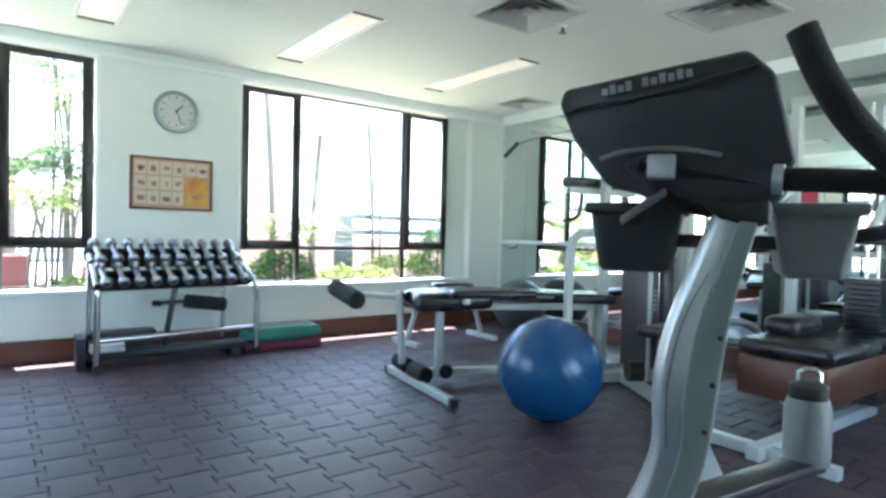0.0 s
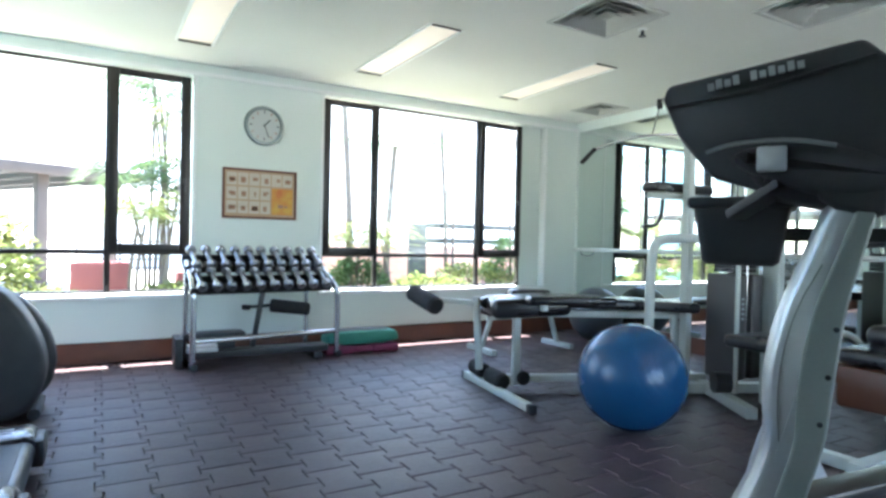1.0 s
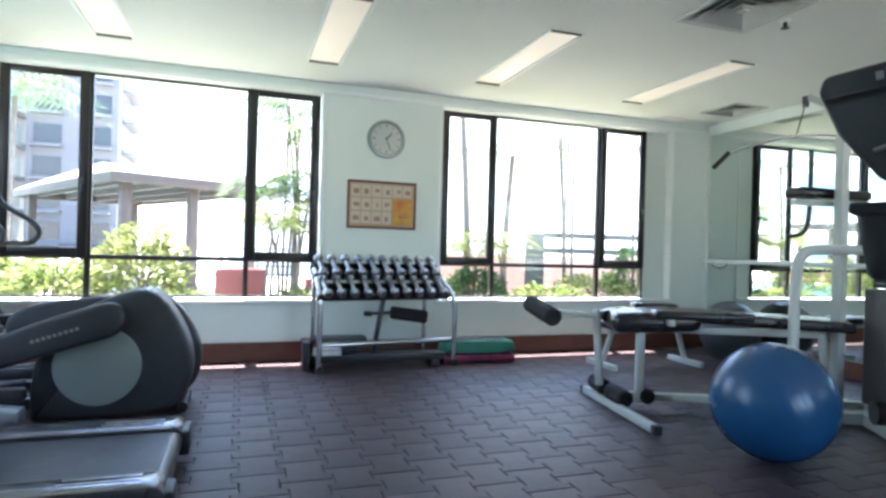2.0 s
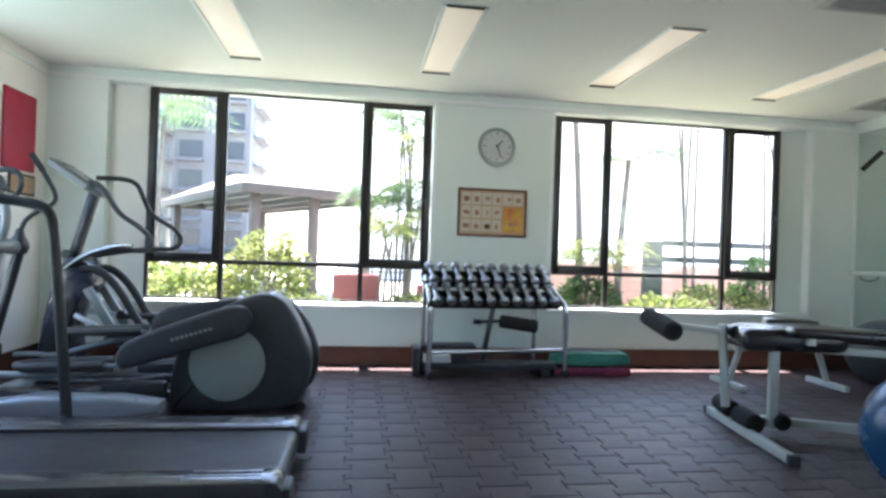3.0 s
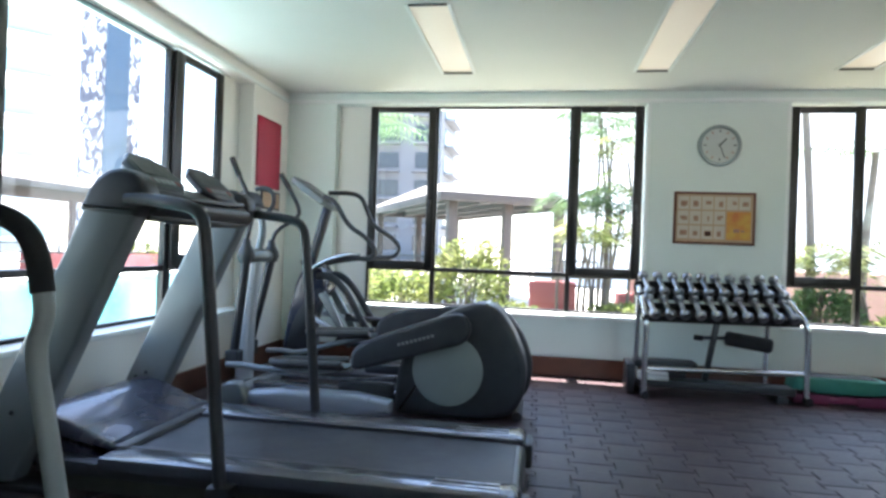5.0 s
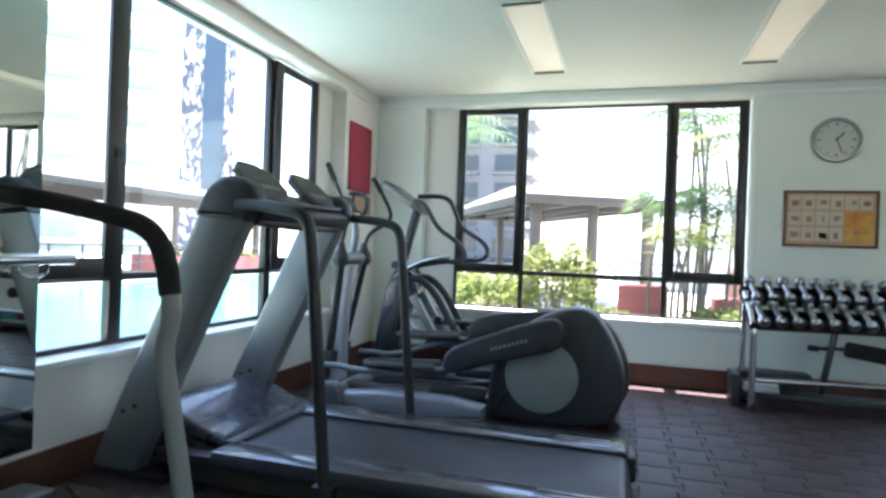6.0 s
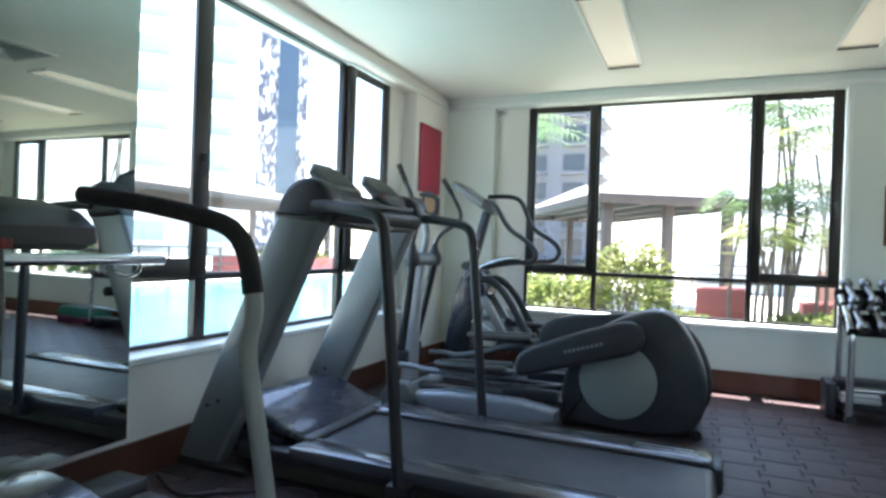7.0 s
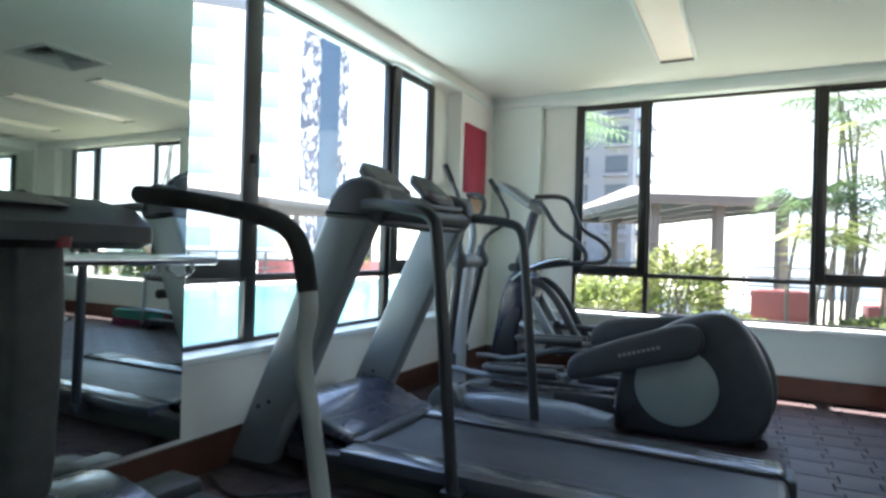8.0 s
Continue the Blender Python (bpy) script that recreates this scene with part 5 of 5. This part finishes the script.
def pavilion(name, cx, cy, hx, hy, eave, label, turn=0.0):
    t = thing(name, (cx, cy, -0.12), label, "pavilion", turn=turn)
    roof = bmesh.new()
    z0, z1 = eave, eave + 0.55
    lows = [roof.verts.new((x, y, z0)) for x, y in ((-hx, -hy), (hx, -hy), (hx, hy), (-hx, hy))]
    tops = [roof.verts.new((x, y, z1)) for x, y in ((-hx * 0.45, -hy * 0.1), (hx * 0.45, -hy * 0.1), (hx * 0.45, hy * 0.1), (-hx * 0.45, hy * 0.1))]
    for k in range(4):
        roof.faces.new((lows[k], lows[(k + 1) % 4], tops[(k + 1) % 4], tops[k]))
    roof.faces.new(tops)
    roof.faces.new(lows[::-1])
    part("roof", roof, ROOFING, t, "low hipped roof")
    part("fascia", join(box((-hx, -hy, z0 - 0.2), (hx, -hy + 0.06, z0 - 0.002), 0.01), box((-hx, hy - 0.06, z0 - 0.2), (hx, hy, z0 - 0.002), 0.01),
                        box((-hx, -hy + 0.06, z0 - 0.2), (-hx + 0.06, hy - 0.06, z0 - 0.002), 0.01), box((hx - 0.06, -hy + 0.06, z0 - 0.2), (hx, hy - 0.06, z0 - 0.002), 0.01)), TIMBER, t, "brown timber fascia")
    k = -hx + 0.5
    while k < hx:
        part("rafter", box((k, -hy + 0.06, z0 - 0.16), (k + 0.07, hy - 0.06, z0 - 0.02)), TIMBER, t)
        k += 0.8
    for x in (-hx + 0.4, 0.0, hx - 0.4):
        for y in (-hy + 0.4, hy - 0.4):
            part("post", box((x - 0.1, y - 0.1, 0), (x + 0.1, y + 0.1, z0 - 0.16), 0.01), TIMBER, t)
    return t


pavilion("garden_pavilion", -3.66, 15.5, 1.75, 4.0, 2.48, "brown timber garden pavilion with a low hipped roof", 29)
pavilion("poolside_pavilion", -17.5, 12.0, 2.4, 7.5, 2.75, "pale-roofed open pavilion beyond the pool", 0)


def railing(x0, y0, x1, y1, label):
    t = thing("railing", (0, 0, -0.12), label, "railing", "garden railings")
    a, b = Vector((x0, y0, 0)), Vector((x1, y1, 0))
    n = max(2, int((b - a).length / 0.9))
    for k in range(n + 1):
        p = a.lerp(b, k / n)
        part("post", bar((p.x, p.y, 0), (p.x, p.y, 1.0), 0.05, 0.05), FENCE, t)
    for z in (0.25, 0.5, 0.75, 1.0):
        part("rail", bar((x0, y0, z), (x1, y1, z), 0.035, 0.05), FENCE, t)


railing(-5.5, 16.5, 0.5, 17.0, "dark metal railing beyond the pavilion")
railing(-14.6, 2.0, -14.6, 18.0, "dark metal railing beyond the pool")


def slat_screen(x0, x1, y, top, label):
    t = thing("garden_screen", (0, 0, -0.12), label, "fence")
    part("panel", box((x0, y, 0), (x0 + 0.35, y + 0.08, top), 0.01), FENCE, t)
    z = 1.14
    while z < top:
        part("slat", box((x0 + 0.35, y, z), (x1, y + 0.05, z + 0.10), 0.006), FENCE, t)
        z += 0.28
    for k in range(3, 4):
        x = x0 + 0.5 + (x1 - x0 - 0.6) * k / 3
        part("post", box((x, y + 0.05, 0), (x + 0.08, y + 0.12, top), 0.005), FENCE, t)


slat_screen(4.0, 6.6, 8.2, 1.5, "dark grey slatted garden screen")
structure("garden_wall_1", box((0.6, 9.6, -0.12), (9.5, 9.85, 0.95), 0.02), PINK_WALL, "low pinkish garden wall")
structure("garden_wall_2", box((-1.2, 22, -0.12), (30, 22.4, 7.5), 0.02), RENDER_WHITE, "tall white rendered boundary wall")


def tower(name, x, y, w, d, h, floors, wall, label, turn=0.0, blue=False, glazing=TOWER_DARK, shade=TOWER):
    t = thing(name, (x, y, -0.12), label, "apartment tower", turn=turn)
    part("wall", box((-w / 2, -d / 2, 0), (w / 2, d / 2, h)), wall, t)
    part("roof", box((-w / 2 - 0.3, -d / 2 - 0.3, h), (w / 2 + 0.3, d / 2 + 0.3, h + 0.8)), TOWER, t)
    step = h / max(1, floors)
    for k in range(floors):
        z = 1.0 + k * step
        for s in (-1, 1):
            g = part("window", box((s * w * 0.27 - w * 0.15, -d / 2 - 0.06, z), (s * w * 0.27 + w * 0.15, -d / 2 + 0.02, z + step * 0.55)), glazing, t)
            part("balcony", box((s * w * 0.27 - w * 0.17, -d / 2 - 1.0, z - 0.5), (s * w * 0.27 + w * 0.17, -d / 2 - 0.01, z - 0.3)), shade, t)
        g = part("window", box((w / 2 - 0.02, -d * 0.3, z), (w / 2 + 0.06, d * 0.3, z + step * 0.55)), glazing, t)
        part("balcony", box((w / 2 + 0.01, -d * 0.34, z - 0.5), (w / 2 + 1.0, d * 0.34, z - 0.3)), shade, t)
    if blue:
        part("blue_strip", box((-w * 0.09, -d / 2 - 0.5, 0), (w * 0.30, -d / 2 - 0.02, h)), TOWER_BLUE, t, "vertical band of blue glass")


tower("apartment_tower", -15.6, 62, 7.0, 9, 42, 15, TOWER, "grey apartment tower with stacked balconies", 0)
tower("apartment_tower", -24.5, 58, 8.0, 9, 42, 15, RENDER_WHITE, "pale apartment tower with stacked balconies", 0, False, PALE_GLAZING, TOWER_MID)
tower("patterned_tower", -52.3, 60.2, 6.0, 7, 31.5, 0, PATTERN, "tall pale tower with a dark leaf-like pattern and blue glass strip", 40, True, TOWER_BLUE, TOWER_MID)
tower("apartment_block", -46, 39, 10, 9, 22, 7, RENDER_WHITE, "white apartment block beyond the pool", 47, False, PALE_GLAZING, RENDER_WHITE)


def leaf_cluster(rng, n, spread, size, droop=0.4):
    """Many small folded leaves round the origin."""
    verts, faces = [], []
    for _ in range(n):
        a, b = rng.uniform(0, math.tau), rng.uniform(-0.5, 1.3)
        r = rng.uniform(0.25, 1.0) ** 0.6
        c = Vector((spread[0] * r * math.cos(a) * math.cos(b), spread[1] * r * math.sin(a) * math.cos(b), spread[2] * (0.5 + 0.5 * r * math.sin(b))))
        way = Vector((math.cos(a), math.sin(a), rng.uniform(-droop, 0.9))).normalized()
        side = way.cross(Vector((rng.uniform(-1, 1), rng.uniform(-1, 1), 1))).normalized()
        s = size * rng.uniform(0.6, 1.4)
        k = len(verts)
        up = side.cross(way) * s * 0.12
        verts += [c, c + way * s * 0.5 + side * s * 0.2 + up, c + way * s, c + way * s * 0.5 - side * s * 0.2 + up, c + way * s * 0.5 - up]
        faces += [(k, k + 4, k + 2, k + 1), (k, k + 3, k + 2, k + 4)]
    return verts, faces


def mesh_part(name, verts, faces, material, parent, label=""):
    me = bpy.data.meshes.new(name)
    me.from_pydata(verts, [], faces)
    me.materials.append(material)
    ob = new(name, me)
    ob.parent = parent
    if label:
        ob["label"] = label
    return ob


def shrub(x, y, spread, material, seed, label):
    rng = random.Random(seed)
    t = thing("shrub", (x, y, -0.05), label, "shrub", "garden shrubs")
    v, f = leaf_cluster(rng, 1300, spread, 0.095)
    mesh_part("leaves", v, f, material, t)
    part("stems", join(*[tube([(0, 0, 0), (rng.uniform(-1, 1) * spread[0] * 0.5, rng.uniform(-1, 1) * spread[1] * 0.5, spread[2] * 0.8)], (0.02, 0.006), 6) for _ in range(6)]), BARK, t)


for k, (x, y, sx, sz, mat) in enumerate(((-2.9, 6.6, 0.6, 0.85, LEAF), (-2.0, 6.9, 0.55, 1.35, LEAF), (-1.5, 6.5, 0.5, 0.5, LEAF), (-2.4, 8.6, 0.7, 1.1, LEAF), (0.1, 7.0, 0.5, 0.5, LEAF), (-3.6, 7.8, 0.6, 0.9, LEAF),
                                         (2.8, 7.6, 0.5, 0.8, LEAF_DARK), (3.6, 6.6, 0.7, 0.6, LEAF), (4.9, 7.4, 0.8, 0.75, LEAF), (5.6, 7.2, 0.6, 1.25, LEAF_DARK), (6.6, 7.4, 0.7, 0.9, LEAF), (0.5, 6.3, 0.5, 0.6, LEAF),
                                         (-14.9, 15.0, 0.8, 1.0, LEAF_DARK), (-14.9, 17.0, 0.8, 1.1, LEAF))):
    shrub(x, y, (sx, sx * 0.8, sz), mat, k, "bushy yellow-green garden shrub" if mat is LEAF else "bushy green garden shrub")


def planter(x, y, sx, sy, h):
    t = thing("planter", (x, y, -0.12), "low red brick planter box in the garden", "planter", "red planters")
    part("box", join(box((-sx, -sy, 0), (sx, -sy + 0.08, h), 0.01), box((-sx, sy - 0.08, 0), (sx, sy, h), 0.01), box((-sx, -sy + 0.08, 0), (-sx + 0.08, sy - 0.08, h), 0.01), box((sx - 0.08, -sy + 0.08, 0), (sx, sy - 0.08, h), 0.01)), TERRACOTTA, t)
    part("soil", box((-sx + 0.08, -sy + 0.08, 0), (sx - 0.08, sy - 0.08, h - 0.08)), SOIL, t)


planter(-0.85, 8.9, 0.38, 0.3, 0.75)
planter(0.6, 8.9, 0.4, 0.3, 0.6)
planter(-14.9, 16.0, 0.7, 3.0, 0.7)


def palm(x, y, height, seed, fronds, label, lean=0.3, material=LEAF_DARK, trunks=1, size=1.4, arch=(0.2, 0.9)):
    rng = random.Random(seed)
    t = thing("palm_tree", (x, y, -0.05), label, "palm tree", "garden palms")
    for k in range(trunks):
        a = rng.uniform(0, math.tau)
        bx, by = (0.25 * math.cos(a), 0.25 * math.sin(a)) if trunks > 1 else (0, 0)
        tx, ty = bx + lean * rng.uniform(-1, 1), by + lean * rng.uniform(-1, 1)
        h = height * rng.uniform(0.85, 1.1)
        r = 0.024 if trunks > 1 else 0.055
        part("trunk", tube([(bx, by, 0), (bx * 1.2, by * 1.2, h * 0.4), (tx, ty, h)], (r * 1.25, r * 0.8), 10, 2), BARK, t, "slim ringed trunk")
        verts, faces = [], []
        for f in range(fronds):
            a = math.tau * f / fronds + rng.uniform(-0.2, 0.2)
            n, length, rise = 14, size * rng.uniform(0.8, 1.2), rng.uniform(*arch)
            for i in range(1, n):
                u = i / n
                c = Vector((tx + math.cos(a) * length * u, ty + math.sin(a) * length * u, h + rise * length * u * (1 - 1.3 * u)))
                for s in (-1, 1):
                    out = Vector((-math.sin(a) * s, math.cos(a) * s, -0.5)).normalized()
                    ahead = Vector((math.cos(a), math.sin(a), 0)) * 0.18
                    ll = 0.42 * length / 1.4 * math.sin(math.pi * min(0.95, u + 0.12))
                    k0 = len(verts)
                    w = Vector((math.cos(a), math.sin(a), 0)) * 0.022
                    verts += [c - w, c + w, c + out * ll + ahead]
                    faces.append((k0, k0 + 1, k0 + 2))
        mesh_part("crown", verts, faces, material, t, "feathery drooping fronds")


palm(-0.20, 8.6, 3.4, 3, 9, "clump of slim-trunked palms beside the window", 0.45, LEAF_DARK, 4, 1.1)
palm(-0.22, 7.4, 1.15, 5, 10, "young bright green palm", 0.15, LEAF, 3, 0.85, (1.2, 2.6))
palm(-0.55, 8.1, 1.9, 15, 9, "young bright green palm", 0.2, LEAF_DARK, 2, 0.75, (1.2, 2.6))
palm(3.05, 7.6, 1.0, 16, 11, "young bright green palm", 0.15, LEAF, 3, 0.9, (1.2, 2.6))
palm(-0.30, 7.9, 1.75, 21, 11, "leafy green palm beside the window", 0.25, LEAF_DARK, 2, 1.05, (0.7, 1.7))
palm(0.15, 8.3, 2.35, 22, 11, "leafy green palm beside the window", 0.25, LEAF, 2, 1.05, (0.7, 1.7))
palm(2.75, 7.9, 4.2, 7, 11, "tall palm with a grey trunk outside the window", 0.2, LEAF_DARK, 1, 1.6)
palm(3.55, 8.2, 2.7, 8, 11, "slender palm with a grey trunk outside the window", 0.10, LEAF_DARK, 1, 1.2)
palm(4.95, 8.0, 4.6, 9, 8, "clump of slim-trunked palms beyond the screen", 0.5, LEAF_DARK, 4, 1.2)
palm(6.25, 8.0, 4.2, 10, 8, "clump of slim-trunked palms beyond the screen", 0.4, LEAF_DARK, 3, 1.2)
palm(-6.6, 15.5, 5.2, 11, 13, "tall palm near the pavilion", 0.3, LEAF_DARK, 1, 2.2)
palm(-4.85, 11.0, 4.1, 12, 12, "tall palm hanging over the pavilion roof", 0.2, LEAF_DARK, 1, 1.6)


# ---- rubber pavers ----
PX, PY = 0.205, 0.25


def paver_outline():
    """Wide at both ends and narrow in the middle; the next column stands half a block on, so that the rows lock."""
    x, y, n = PX / 2 - 0.0022, PY / 2 - 0.0022, 0.017
    return [(-x - n, -y), (x + n, -y), (x + n, -y * 0.60), (x - n, -y * 0.40), (x - n, y * 0.40), (x + n, y * 0.60), (x + n, y), (-x - n, y), (-x - n, y * 0.60), (-x + n, y * 0.40), (-x + n, -y * 0.40), (-x - n, -y * 0.60)]


def paver_solid():
    """Sides, a small chamfer and five strips of top face."""
    pts = paver_outline()
    n = len(pts)
    verts = [(px, py, -0.012) for px, py in pts] + [(px, py, -0.0042) for px, py in pts] + [(px * 0.972, py * 0.972, -0.0012) for px, py in pts]
    faces = [(k, (k + 1) % n, n + (k + 1) % n, n + k) for k in range(n)] + [(n + k, n + (k + 1) % n, 2 * n + (k + 1) % n, 2 * n + k) for k in range(n)]
    t = 2 * n
    faces += [(t, t + 1, t + 2, t + 11), (t + 11, t + 2, t + 3, t + 10), (t + 10, t + 3, t + 4, t + 9), (t + 9, t + 4, t + 5, t + 8), (t + 8, t + 5, t + 6, t + 7)]
    return verts, faces


def lay_pavers():
    verts, faces = paver_solid()
    me = bpy.data.meshes.new("paver")
    me.from_pydata(verts, [], faces)
    me.materials.append(RUBBER)
    rng = random.Random(11)
    floor = bpy.data.objects["floor"]
    rest_v, rest_f = [], []
    cols = int((EAST - WEST) / PX) + 2
    rows = int((NORTH - SOUTH) / PY) + 2
    for i in range(cols):
        for j in range(rows):
            x, y = WEST + (i + 0.5) * PX, SOUTH + (j + (0.5 if i % 2 else 0.0)) * PY
            if x > EAST - 0.10 or y > NORTH - 0.08 or y < SOUTH + 0.09:
                continue
            lift, tilt = rng.uniform(-0.0006, 0.0006), rng.uniform(-0.12, 0.12)
            if -1.0 < x < 2.4 and 0.2 < y < 3.5 and lay_pavers.count < 300:
                ob = new("paver", me)
                ob.matrix_world = pose(x, y, lift, tilt, 0, rng.uniform(-0.4, 0.4))
                ob.parent = floor
                lay_pavers.count += 1
            else:
                k = len(rest_v)
                rest_v += [(x + a, y + b, c + lift) for a, b, c in verts]
                rest_f += [tuple(k + q for q in f) for f in faces]
    return rest_v, rest_f


lay_pavers.count = 0
far_verts, far_faces = lay_pavers()
far_field = mesh_part("paver_field", far_verts, far_faces, RUBBER, bpy.data.objects["floor"], "interlocking dark rubber pavers")
far_field["kind"] = "stuff"
